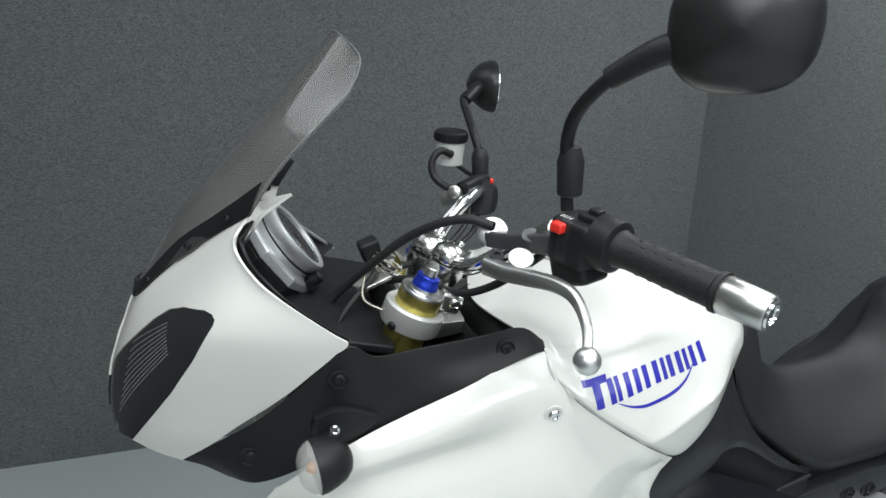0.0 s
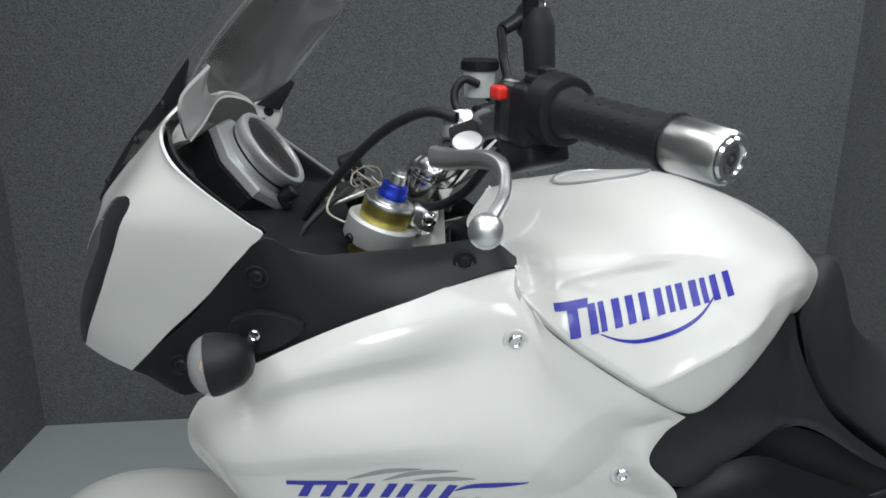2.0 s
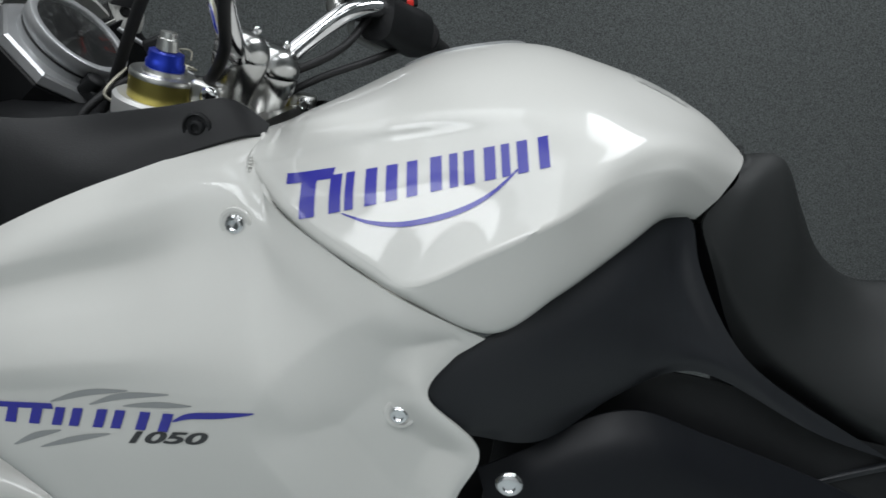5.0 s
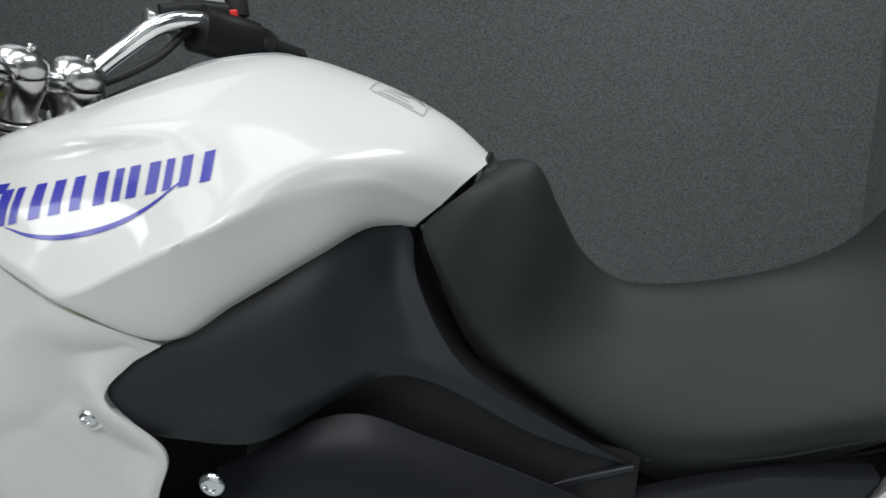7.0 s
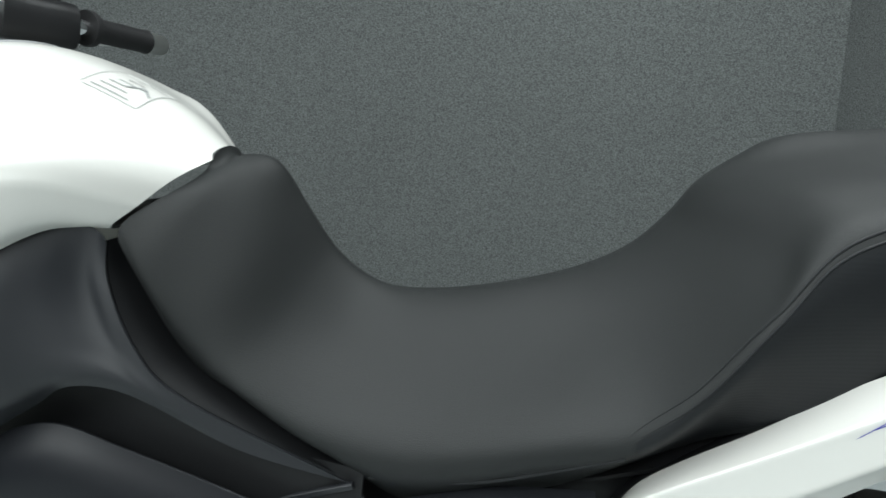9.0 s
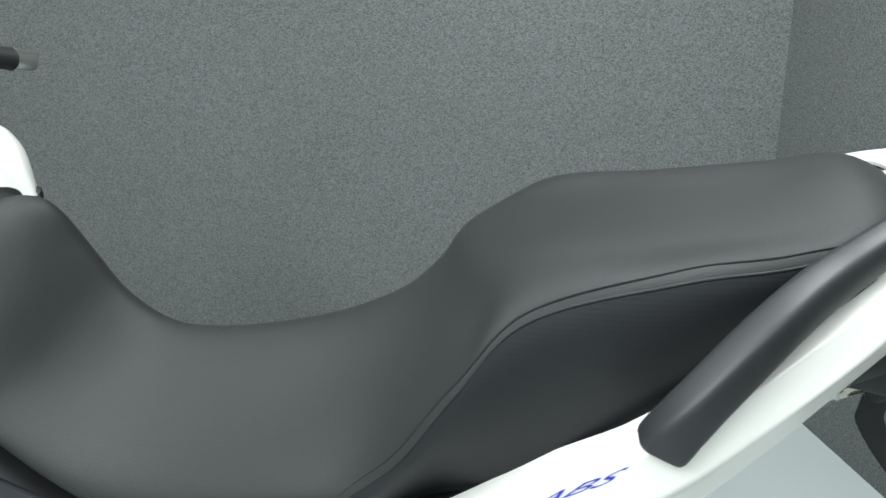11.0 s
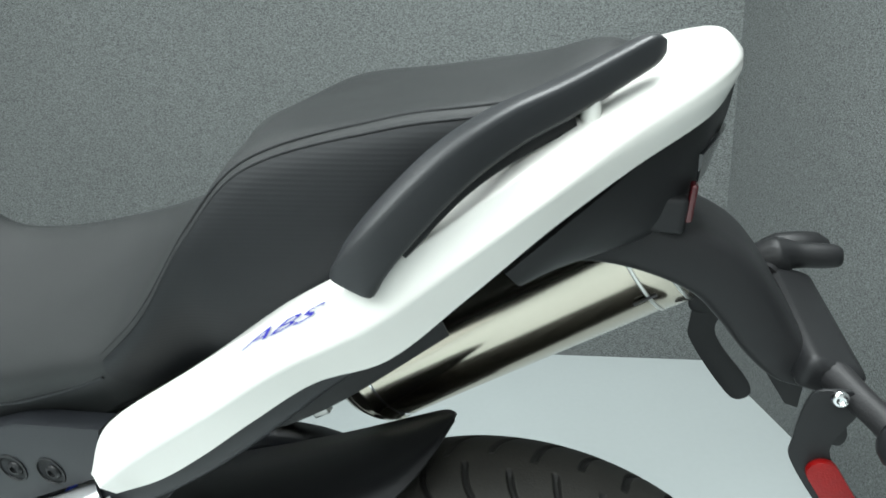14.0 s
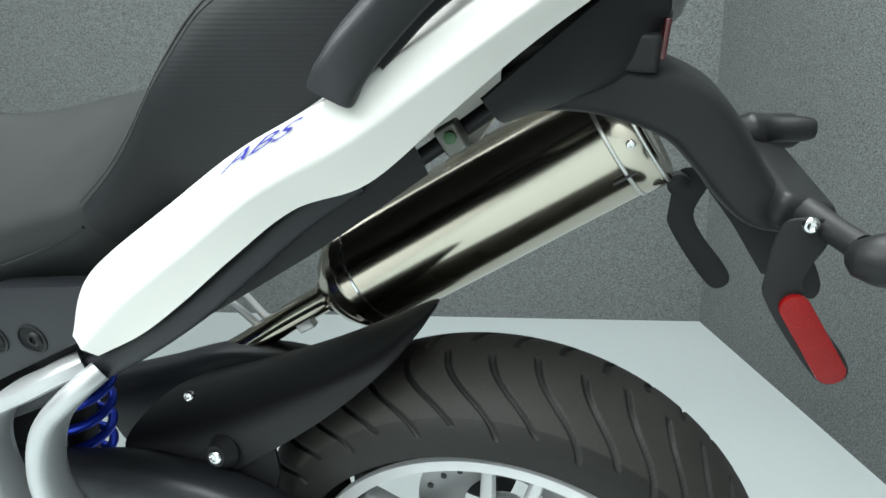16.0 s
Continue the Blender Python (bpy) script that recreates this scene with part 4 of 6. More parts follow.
part("reflector", lathe([(h * 0.86, r * 0.86) for h, r in ((0.0036, 0.0305), (0.001, 0.0265), (-0.004, 0.015), (-0.005, 0.007), (-0.005, 0.0))], SG, SX, 40), LAMP_SILVER, pod)
part("bulb", lathe([(h * 0.86, r * 0.86) for h, r in ((-0.004, 0.006), (0.006, 0.0075), (0.011, 0.005), (0.013, 0))], SG, SX, 18), mat("amber_bulb", (0.6, 0.24, 0.08), 0.3), pod)
base = part("signal_base", plate([(-1.275, 1.027), (-1.25, 1.036), (-1.22, 1.03), (-1.205, 1.02), (-1.235, 0.995), (-1.262, 0.992), (-1.278, 1.01)], -0.206, -0.19, 0.004, 28), BLACKP, bike)
part("signal_stalk", tube([(-1.262, -0.2, 0.999), (-1.262, -0.222, 1.003), (-1.262, -0.245, 1.008)], 0.011, 10), BLACKP, base)
screw(base, (-1.2535, -0.206, 1.012), (0, -1, 0.1), 0.0065)

# -- cockpit: white inner cover, dials, dash
INNER = [
    [(-1.331, -0.115, 1.209), (-1.341, -0.085, 1.185), (-1.348, -0.055, 1.169), (-1.346, -0.01, 1.182), (-1.343, 0.04, 1.201), (-1.338, 0.1, 1.194), (-1.334, 0.15, 1.177), (-1.34, 0.19, 1.155)],
    [(-1.322, -0.122, 1.226), (-1.33, -0.083, 1.207), (-1.336, -0.05, 1.194), (-1.338, -0.005, 1.198), (-1.339, 0.043, 1.206), (-1.338, 0.1, 1.198), (-1.337, 0.15, 1.182), (-1.342, 0.188, 1.161)],
    [(-1.291, -0.13, 1.253), (-1.314, -0.08, 1.232), (-1.326, -0.04, 1.216), (-1.334, 0.0, 1.21), (-1.342, 0.045, 1.208), (-1.35, 0.1, 1.199), (-1.352, 0.15, 1.185), (-1.355, 0.185, 1.166)],
]
part("inner_cover", sheet(INNER, 40, 14, 0.003), WHITE, bike, "white inner cover above the dials", 35)
HOOD = [INNER[0][2:], [(x - 0.022, y, z - 0.006) for x, y, z in INNER[0][2:]], [(x - 0.05, y, z - 0.03) for x, y, z in INNER[0][2:]]]
part("inner_hood", sheet(HOOD, 36, 12, 0.003), WHITE, bike, "white underside of the cover above the dials", 35)
lug = part("screen_lug", plate([(-1.352, 1.17), (-1.318, 1.172), (-1.31, 1.16), (-1.322, 1.13), (-1.342, 1.14)], 0.208, 0.224, 0.003, 20), WHITE, bike)
screw(lug, (-1.328, 0.208, 1.158), (0, -1, 0), 0.0075, BLACKP)
part("screen_bracket", plate([(-1.345, 1.168), (-1.29, 1.205), (-1.285, 1.2), (-1.31, 1.16)], 0.2, 0.206, 0.002), BLACKP, bike)
dash = part("dash_housing", block((0.06, 0.17, 0.09), pose(-1.4, 0.06, 1.09, 0, 24, 0), 0.02), BLACKP, bike, "black instrument housing")
AX = Vector((0.797, 0.01, 0.603)).normalized()
dial_c = Vector((-1.288, 0.05, 1.134))
AS = Vector((0, 1, 0)).cross(AX).normalized()
AT = AX.cross(AS)
house = part("dial_housing", lathe([(-0.03, 0.0), (-0.03, 0.0525), (-0.012, 0.0505), (-0.01, 0.0495)], dial_c, AX, 48), SILVER, dash, "silver dial housing")
dial_axes = Matrix((AX, AT, AS)).transposed().to_4x4()


def facet_box(near, far, h0, h1, sides=8, turn=22.5):
    """A tapering box with cut corners behind the dial, from one depth to another."""
    bm = bmesh.new()
    rings = []
    for h, r in ((near, h0 - 0.003), (near - 0.003, h0), (far, h1)):
        rings.append([bm.verts.new(dial_c + AX * h + (AS * math.cos(a) + AT * math.sin(a)) * r) for a in (radians(turn + 360 * k / sides) for k in range(sides))])
    for a, b in zip(rings, rings[1:]):
        for k in range(sides):
            bm.faces.new((a[k], a[(k + 1) % sides], b[(k + 1) % sides], b[k]))
    bm.faces.new(rings[0][::-1])
    bm.faces.new(rings[-1])
    return bm


part("housing_box", facet_box(-0.022, -0.036, 0.068, 0.071), SILVER, house, "silver cut-cornered housing front", 20, 0.002)
part("housing_back", facet_box(-0.0362, -0.095, 0.07, 0.078), BLACKP, house, "black housing back", 20, 0.002)
part("housing_clip", block((0.014, 0.034, 0.02), Matrix.Translation(dial_c - AX * 0.018 - AS * -0.056 + AT * -0.02) @ dial_axes, 0.003), BLACKP, house)
part("housing_groove", lathe([(-0.0145, 0.0512), (-0.012, 0.0512)], dial_c, AX, 48), BLACKD, house)
part("dial_bezel", lathe([(-0.012, 0.0495), (-0.008, 0.0535), (0.003, 0.0545), (0.0065, 0.0535), (0.0075, 0.0515), (0.0065, 0.0465), (0.001, 0.045), (0.0005, 0.0)], dial_c, AX, 56), SILVER, dash, "silver dial bezel")
DIAL_PRINT = mat("dial_print", (0.2, 0.21, 0.21), 0.5, vary=0.05)
DIAL_RED = mat("dial_red", (0.3, 0.03, 0.02), 0.5, vary=0.05)
face = part("dial_face", lathe([(0.0008, 0.0447), (0.0014, 0.0444), (0.0014, 0.0)], dial_c, AX, 48), DIAL, dash)
for k in range(31):
    a = radians(-130 + k * 8.6)
    d = AS * -math.cos(a) + AT * math.sin(a)
    long = 0.007 if k % 3 == 0 else 0.004
    mk = block((0.0006, 0.0016 if k % 3 == 0 else 0.0009, long), Matrix.Translation(dial_c + AX * 0.0018 + d * (0.0425 - long / 2)) @ Matrix((AX, d.cross(AX), d)).transposed().to_4x4(), 0)
    part("tick", mk, DIAL_RED if k > 25 else DIAL_PRINT, face)
    if k % 3 == 0:
        part("dial_mark", block((0.0006, 0.0035, 0.0045), Matrix.Translation(dial_c + AX * 0.0018 + d * 0.0315) @ Matrix((AX, AT, AS)).transposed().to_4x4(), 0), DIAL_RED if k > 25 else DIAL_PRINT, face)
nd = (AS * 0.8 - AT * 0.6).normalized()
part("needle", block((0.001, 0.0014, 0.034), Matrix.Translation(dial_c + AX * 0.0035 + nd * 0.012) @ Matrix((AX, nd.cross(AX), nd)).transposed().to_4x4(), 0), DIAL_RED, face)
part("needle_hub", lathe([(0.002, 0.005), (0.005, 0.0045), (0.0055, 0)], dial_c, AX, 18), BLACKD, face)
part("dial_glass", lathe([(0.0052, 0.046), (0.0056, 0.045), (0.006, 0.0)], dial_c, AX, 40), DIAL_GLASS, dash)
part("stay_rod", tube([(-1.326, 0.182, 1.138), (-1.28, 0.23, 1.085), (-1.22, 0.288, 1.018)], 0.003, 12, 10), SILVER, dash, "thin pale stay rod")
part("dash_knob", lathe([(0, 0.01), (0.014, 0.0095), (0.016, 0.007)], (-1.268, 0.02, 1.083), AX, 16), BLACKP, dash)
part("dash_lower", block((0.16, 0.26, 0.012), pose(-1.25, 0.03, 1.055, 0, 12, 0), 0.004), BLACKP, dash)
part("airbox_front", block((0.2, 0.28, 0.12), pose(-1.2, 0.02, 0.96, 0, 10, 0), 0.03), BLACKP, bike)
part("air_duct", sheet([[(-1.04, -0.14, 1.05), (-1.06, -0.05, 1.035), (-1.06, 0.06, 1.03), (-1.04, 0.15, 1.01)], [(-1.07, -0.14, 1.02), (-1.08, -0.05, 1.01), (-1.08, 0.06, 1.0), (-1.07, 0.15, 0.99)], [(-1.1, -0.15, 0.97), (-1.13, -0.05, 0.97), (-1.13, 0.06, 0.97), (-1.1, 0.15, 0.97)]], 20, 10, 0.003), BLACKP, bike)

ARCH = [(-1.012, -0.14, 1.062), (-1.004, -0.09, 1.053), (-1.003, -0.049, 1.051), (-1.0, 0.005, 1.056), (-1.008, 0.033, 1.057), (-1.035, 0.06, 1.049)]
part("tank_front_guard", sheet([ARCH, [(x - 0.03, y, z - 0.02) for x, y, z in ARCH], [(x - 0.055, y, z - 0.09) for x, y, z in ARCH]], 24, 10, 0.004), BLACKP, bike, "black guard at the front of the tank", 35, 0.001)

# -- fork and triple clamp
fork_d = Vector((-0.33, 0.0, -0.944)).normalized()
for y0, x0, z0 in ((-0.06, -1.132, 1.1), (0.118, -1.107, 1.066)):
    top = Vector((x0, y0, z0))
    leg = part("fork_leg", lathe([(0.0, 0.0), (0.0, 0.029), (0.001, 0.029), (0.034, 0.029), (0.036, 0.0285), (0.45, 0.0285), (0.46, 0.022), (0.85, 0.022)], top, fork_d, 36), GOLD, bike, "gold anodised fork leg")
    part("fork_cap", lathe([(0.001, 0.0293), (-0.003, 0.0292), (-0.0045, 0.028), (-0.005, 0.0195), (-0.0085, 0.0188), (-0.0085, 0)], top, fork_d, 36), ALU, leg)
    part("preload_nut", lathe([(-0.008, 0.0172), (-0.013, 0.0175), (-0.015, 0.016), (-0.023, 0.0155), (-0.024, 0.012), (-0.024, 0)], top, fork_d, 12), BLUE_ANO, leg, "blue preload nut")
    part("damping_screw", lathe([(-0.025, 0.0095), (-0.035, 0.009), (-0.036, 0.0075), (-0.041, 0.007), (-0.042, 0.0)], top, fork_d, 14), ALU, leg)
    part("clamp_ring", lathe([(0.021, 0.0288), (0.019, 0.037), (0.022, 0.0405), (0.046, 0.0405), (0.049, 0.0385), (0.049, 0.0288)], top, fork_d, 36), CAST, leg, "cast aluminium clamp ring")
    part("clamp_ear", block((0.03, 0.02, 0.026), Matrix.Translation(top + fork_d * 0.036 + Vector((0.05, 0.004, 0.016))) @ pose(0, 0, 0, 0, 19, 0), 0.005), ALU, leg)
    screw(leg, tuple(top + fork_d * 0.036 + Vector((0.056, -0.006, 0.016))), (0, -1, 0), 0.009)
    screw(leg, tuple(top + fork_d * 0.034 + Vector((-0.031, -0.027, 0.0))), (-0.75, -0.66, 0), 0.006, BLACKP)
yoke = part("top_yoke", plate([(-1.19, 1.03), (-1.18, 1.036), (-1.1, 1.046), (-1.068, 1.048), (-1.068, 1.028), (-1.1, 1.022), (-1.185, 1.012)], -0.05, 0.115, 0.006), ALU, bike, "cast aluminium top yoke")
part("ignition_switch", lathe([(-0.04, 0.02), (0.02, 0.019), (0.022, 0.016), (0.022, 0)], (-1.175, 0.03, 1.075), (-0.33, 0, 0.944), 24), BLACKP, yoke)
part("yoke_tab", block((0.05, 0.035, 0.006), pose(-1.19, 0.0, 1.09, 0, -20, 12), 0.002), ALU, yoke)
part("plug_block", block((0.028, 0.026, 0.03), pose(-1.187, 0.041, 1.118, 0, -20, 10), 0.005), BLACKP, yoke)

# -- handlebar
BAR = [(-0.915, -0.372, 1.229), (-0.95, -0.305, 1.232), (-0.985, -0.23, 1.233), (-1.015, -0.16, 1.215), (-1.047, -0.1, 1.165), (-1.066, -0.05, 1.128), (-1.082, 0.005, 1.11), (-1.088, 0.085, 1.091), (-1.058, 0.132, 1.118), (-1.015, 0.165, 1.148), (-0.982, 0.205, 1.15), (-0.951, 0.268, 1.12), (-0.945, 0.345, 1.098), (-0.938, 0.425, 1.076)]
bar = part("handlebar", tube(BAR, 0.0115, 90, 20), CHROME, bike, "polished tapered handlebar")
for y0, z0, x0, g in ((0.003, 1.113, -1.083, 1.12), (0.088, 1.09, -1.09, 1.32)):
    c = Vector((x0, y0, z0))
    u = Vector((0.36, 0, 0.93)).normalized()
    part("bar_clamp", lathe([(h * g, r * g) for h, r in ((0.001, 0.012), (0.001, 0.0235), (0.003, 0.0242), (0.009, 0.0236), (0.015, 0.0215), (0.0205, 0.0165), (0.0235, 0.009), (0.0243, 0.0))], c, u, 32), POLISHED, bar, "polished bar clamp")
    part("riser", lathe([(h * g, r * g) for h, r in ((-0.0445, 0.014), (-0.044, 0.0165), (-0.035, 0.0168), (-0.026, 0.019), (-0.013, 0.023), (-0.003, 0.0243), (-0.001, 0.0238), (-0.001, 0.012))], c, u, 32), POLISHED, bar)
    for k in (0, 1):
        part("riser_washer", lathe([(h * g, r * g) for h, r in ((-0.052 - 0.0085 * k, 0.015), (-0.052 - 0.0085 * k, 0.0205), (-0.051 - 0.0085 * k, 0.0215), (-0.0465 - 0.0085 * k, 0.0215), (-0.0455 - 0.0085 * k, 0.0205), (-0.0455 - 0.0085 * k, 0.015))], c, u, 24), ALU, bar)
    for dx in (-0.011, 0.012):
        screw(bar, tuple(c + Vector((dx + 0.004, 0.005, 0.0205)) * g), (0.2 + dx * 20, 0.1, 1), 0.0042)

gd = (Vector(BAR[2]) - Vector(BAR[0])).normalized()
g0 = Vector(BAR[0])
end = part("bar_end", lathe([(-0.012, 0.0), (-0.012, 0.015), (-0.01, 0.0165), (0.028, 0.018), (0.031, 0.0165), (0.031, 0.01)], g0, gd, 36), ALU, bar, "brushed aluminium bar end")
part("bar_end_rim", lathe([(-0.0125, 0.0135), (-0.0145, 0.0125), (-0.0145, 0.0095), (-0.0125, 0.009)], g0, gd, 30), CHROME, end)
# dark disc laid on the end, in place of a shaded hole
part("bar_end_dark_disc", lathe([(-0.0122, 0.0045), (-0.0126, 0.0042), (-0.0124, 0.0)], g0, gd, 18), BLACKD, end)
grip = part("grip", lathe([(0.031, 0.013), (0.031, 0.0195), (0.035, 0.0195), (0.037, 0.0172), (0.125, 0.0168), (0.135, 0.0185), (0.142, 0.021), (0.146, 0.0205), (0.146, 0.013)], g0, gd, 40), RUBBER, bar, "black moulded rubber grip")
gs = gd.cross(Vector((0, 0, 1))).normalized()
gu = gs.cross(gd)
for k in range(11):
    for a in range(0, 360, 30):
        o = gs * math.cos(radians(a)) + gu * math.sin(radians(a))
        q = g0 + gd * (0.046 + k * 0.0072) + o * 0.0168
        if (a // 30 + k) % 2:
            part("grip_rib", block((0.0042, 0.0026, 0.0014), Matrix.Translation(q) @ Matrix((gd, o.cross(gd), o)).transposed().to_4x4(), 0.0005), RUBBER, grip)
gr_d = (Vector(BAR[11]) - Vector(BAR[13])).normalized()
gr0 = Vector(BAR[13])
part("bar_end", lathe([(-0.012, 0.0), (-0.012, 0.0135), (-0.01, 0.015), (0.022, 0.0165), (0.024, 0.01)], gr0, gr_d, 28), ALU, bar)
part("grip", lathe([(0.025, 0.012), (0.025, 0.0185), (0.03, 0.017), (0.12, 0.0168), (0.125, 0.024), (0.132, 0.025), (0.136, 0.024), (0.136, 0.012)], gr0, gr_d, 28), RUBBER, bar)

# left switch housing
hb0 = g0 + gd * 0.186
grip_axes = Matrix((gd, gs, gu)).transposed().to_4x4()
sw = part("switch_housing", block((0.05, 0.047, 0.05), Matrix.Translation(hb0 - gu * 0.007 + gs * -0.004) @ grip_axes, 0.008), BLACKP, bar, "black switch housing")
part("switch_lower", block((0.046, 0.044, 0.044), Matrix.Translation(hb0 - gu * 0.034 + gs * 0.0) @ grip_axes @ pose(0, 0, 0, 0, 24, 0), 0.008), BLACKP, sw)
part("switch_seam", block((0.002, 0.0475, 0.0505), Matrix.Translation(hb0 + gd * 0.004 - gu * 0.007 + gs * -0.004) @ grip_axes, 0.008), BLACKD, sw)
part("switch_top", block((0.026, 0.026, 0.012), Matrix.Translation(hb0 - gd * 0.01 + gu * 0.019) @ grip_axes, 0.004), BLACKP, sw)
part("grip_collar", lathe([(0.14, 0.022), (0.142, 0.027), (0.152, 0.029), (0.165, 0.029), (0.168, 0.025)], g0, gd, 32), BLACKP, sw)
part("horn_button", block((0.015, 0.012, 0.011), Matrix.Translation(hb0 + gd * 0.01 - gs * 0.03 + gu * 0.009) @ grip_axes, 0.003), RED, sw, "red switch button")
part("signal_switch", block((0.014, 0.012, 0.01), Matrix.Translation(hb0 - gd * 0.012 + gu * 0.026) @ grip_axes, 0.003), BLACKP, sw)
for k in range(4):
    part("switch_mark", block((0.0012, 0.007, 0.0006), Matrix.Translation(hb0 + gd * (0.004 + 0.0038 * k) - gs * 0.019 + gu * 0.0182) @ grip_axes, 0), WARNING, sw)

# clutch lever and its perch
PERCH = mat("dark_anodised_alloy", (0.11, 0.112, 0.115), 0.38, metal=0.6, vary=0.12)
perch = part("lever_perch", sweep([(-1.057, -0.092, 1.184), (-1.046, -0.125, 1.194), (-1.034, -0.158, 1.205), (-1.018, -0.192, 1.217)], lambda k: oval(0.0105, 0.0095 + 0.002 * k, 18, 5), 18), PERCH, bar, "dark anodised lever perch")
part("perch_boss", lathe([(0.0, 0.0105), (0.0125, 0.0105), (0.0135, 0.0095), (0.013, 0.007), (0.0136, 0.0)], (-1.034, -0.158, 1.205), (-0.3, -0.4, 0.87), 26), PERCH, perch)
part("bar_strap", lathe([(-0.014, 0.017), (-0.012, 0.02), (0.012, 0.02), (0.014, 0.017)], (-1.012, -0.168, 1.214), (-0.35, 0.75, -0.6), 24), POLISHED, perch)
part("cable_adjuster", lathe([(-0.006, 0.0), (-0.006, 0.015), (-0.004, 0.0185), (0.004, 0.0185), (0.006, 0.015), (0.006, 0.006), (0.011, 0.0055), (0.011, 0.0)], (-1.056, -0.09, 1.191), (-0.35, -0.75, 0.4), 30), LEVER, perch, "knurled alloy cable adjuster")
# slot drawn as a dark bar, not cut
part("adjuster_slot", block((0.002, 0.004, 0.03), pose(-1.0595, -0.0955, 1.194, 20, 0, 15), 0.0004), BLACKD, perch)
part("pivot_cap", lathe([(-0.014, 0.012), (-0.002, 0.0135), (0.001, 0.0145), (0.003, 0.0135), (0.0036, 0.0)], (-1.052, -0.178, 1.194), (-0.15, -0.45, 0.88), 26), LEVER, perch)
part("pivot_screw", lathe([(0.0, 0.008), (0.004, 0.0075), (0.0042, 0.004), (0.002, 0.0035), (0.002, 0.0)], (-1.07, -0.152, 1.186), (-0.15, -0.45, 0.88), 18), BLACKP, perch)
lever = part("clutch_lever", sweep([(-1.079, -0.15, 1.175), (-1.066, -0.18, 1.179), (-1.052, -0.212, 1.187), (-1.039, -0.243, 1.194), (-1.031, -0.263, 1.194), (-1.0285, -0.28, 1.189), (-1.031, -0.302, 1.182), (-1.037, -0.32, 1.177), (-1.045, -0.337, 1.171)], lambda k: oval(0.0095 - 0.005 * min(1, k * 1.5), 0.0105 - 0.0052 * min(1, k * 1.3), 16, 4.0), 60), LEVER, bar, "satin alloy clutch lever")
ball = bmesh.new()
bmesh.ops.create_uvsphere(ball, u_segments=24, v_segments=14, radius=0.0125, matrix=Matrix.Translation((-1.047, -0.343, 1.169)))
part("lever_ball", ball, LEVER, lever)

# mirrors
ml = part("mirror_stem", tube([(-0.985, -0.135, 1.235), (-0.99, -0.132, 1.27), (-0.997, -0.135, 1.317), (-0.998, -0.152, 1.35), (-0.986, -0.18, 1.385), (-0.961, -0.204, 1.413)], 0.0075, 40), BLACKP, bar, "black mirror stem")
part("mirror_boot", lathe([(0, 0.0125), (0.002, 0.0145), (0.04, 0.0155), (0.05, 0.0125), (0.056, 0.011), (0.057, 0.008)], (-0.984, -0.133, 1.252), (-0.1, 0.02, 1), 24), RUBBER, ml)
part("mirror_joint", tube([(-0.985, -0.182, 1.388), (-0.955, -0.208, 1.416), (-0.935, -0.222, 1.426)], [0.011, 0.0135, 0.016], 12), BLACKP, ml)


def mirror_head(c, long, parent, w=0.085, h=0.058, d=0.034):
    """A mirror: a rounded shell behind a flat glass."""
    L = Vector(long).normalized()
    U = Vector((0, 0, 1))
    U = (U - L * U.dot(L)).normalized()
    N = L.cross(U)
    bm = bmesh.new()
    rings = []
    for i in range(9):
        k = i / 8
        s = math.cos(k * math.pi / 2) ** 0.55 if k < 1 else 0.02
        rings.append([bm.verts.new(Vector(c) + L * (w * s * a) + U * (h * s * b) - N * (d * k)) for a, b in oval(1, 1, 36, 2.5)])
    for a, b in zip(rings, rings[1:]):
        for k in range(36):
            bm.faces.new((a[k], a[(k + 1) % 36], b[(k + 1) % 36], b[k]))
    bm.faces.new(rings[0])
    bm.faces.new(rings[-1])
    head = part("mirror_head", bm, GLOSSB, parent, "satin black mirror shell", 50)
    bm = bmesh.new()
    vs = [bm.verts.new(Vector(c) + L * (w * 0.93 * a) + U * (h * 0.92 * b) + N * 0.001) for a, b in oval(1, 1, 36, 2.5)]
    f = bm.faces.new(vs)
    r = bmesh.ops.extrude_face_region(bm, geom=[f])
    bmesh.ops.translate(bm, vec=N * 0.0012, verts=[g for g in r["geom"] if isinstance(g, bmesh.types.BMVert)])
    part("mirror_glass", bm, MIRROR, head)
    return head


mirror_head((-0.9, -0.252, 1.446), (-0.75, 0.6, -0.1), ml, 0.064, 0.059, 0.04)
mr = part("mirror_stem", tube([(-0.957, 0.262, 1.13), (-0.965, 0.275, 1.19), (-0.972, 0.3, 1.225), (-0.97, 0.36, 1.25), (-0.968, 0.4, 1.272), (-0.945, 0.425, 1.28)], 0.0075, 30), BLACKP, bar)
part("mirror_boot", lathe([(0, 0.0125), (0.002, 0.0145), (0.04, 0.0155), (0.05, 0.0125), (0.056, 0.009)], (-0.962, 0.27, 1.15), (-0.08, 0.1, 1), 24), RUBBER, mr)
part("mirror_joint", tube([(-0.968, 0.39, 1.268), (-0.935, 0.435, 1.283), (-0.92, 0.45, 1.285)], [0.01, 0.013, 0.015], 10), BLACKP, mr)
mirror_head((-0.884, 0.487, 1.283), (0.15, 0.98, 0.0), mr, 0.075, 0.05, 0.055)

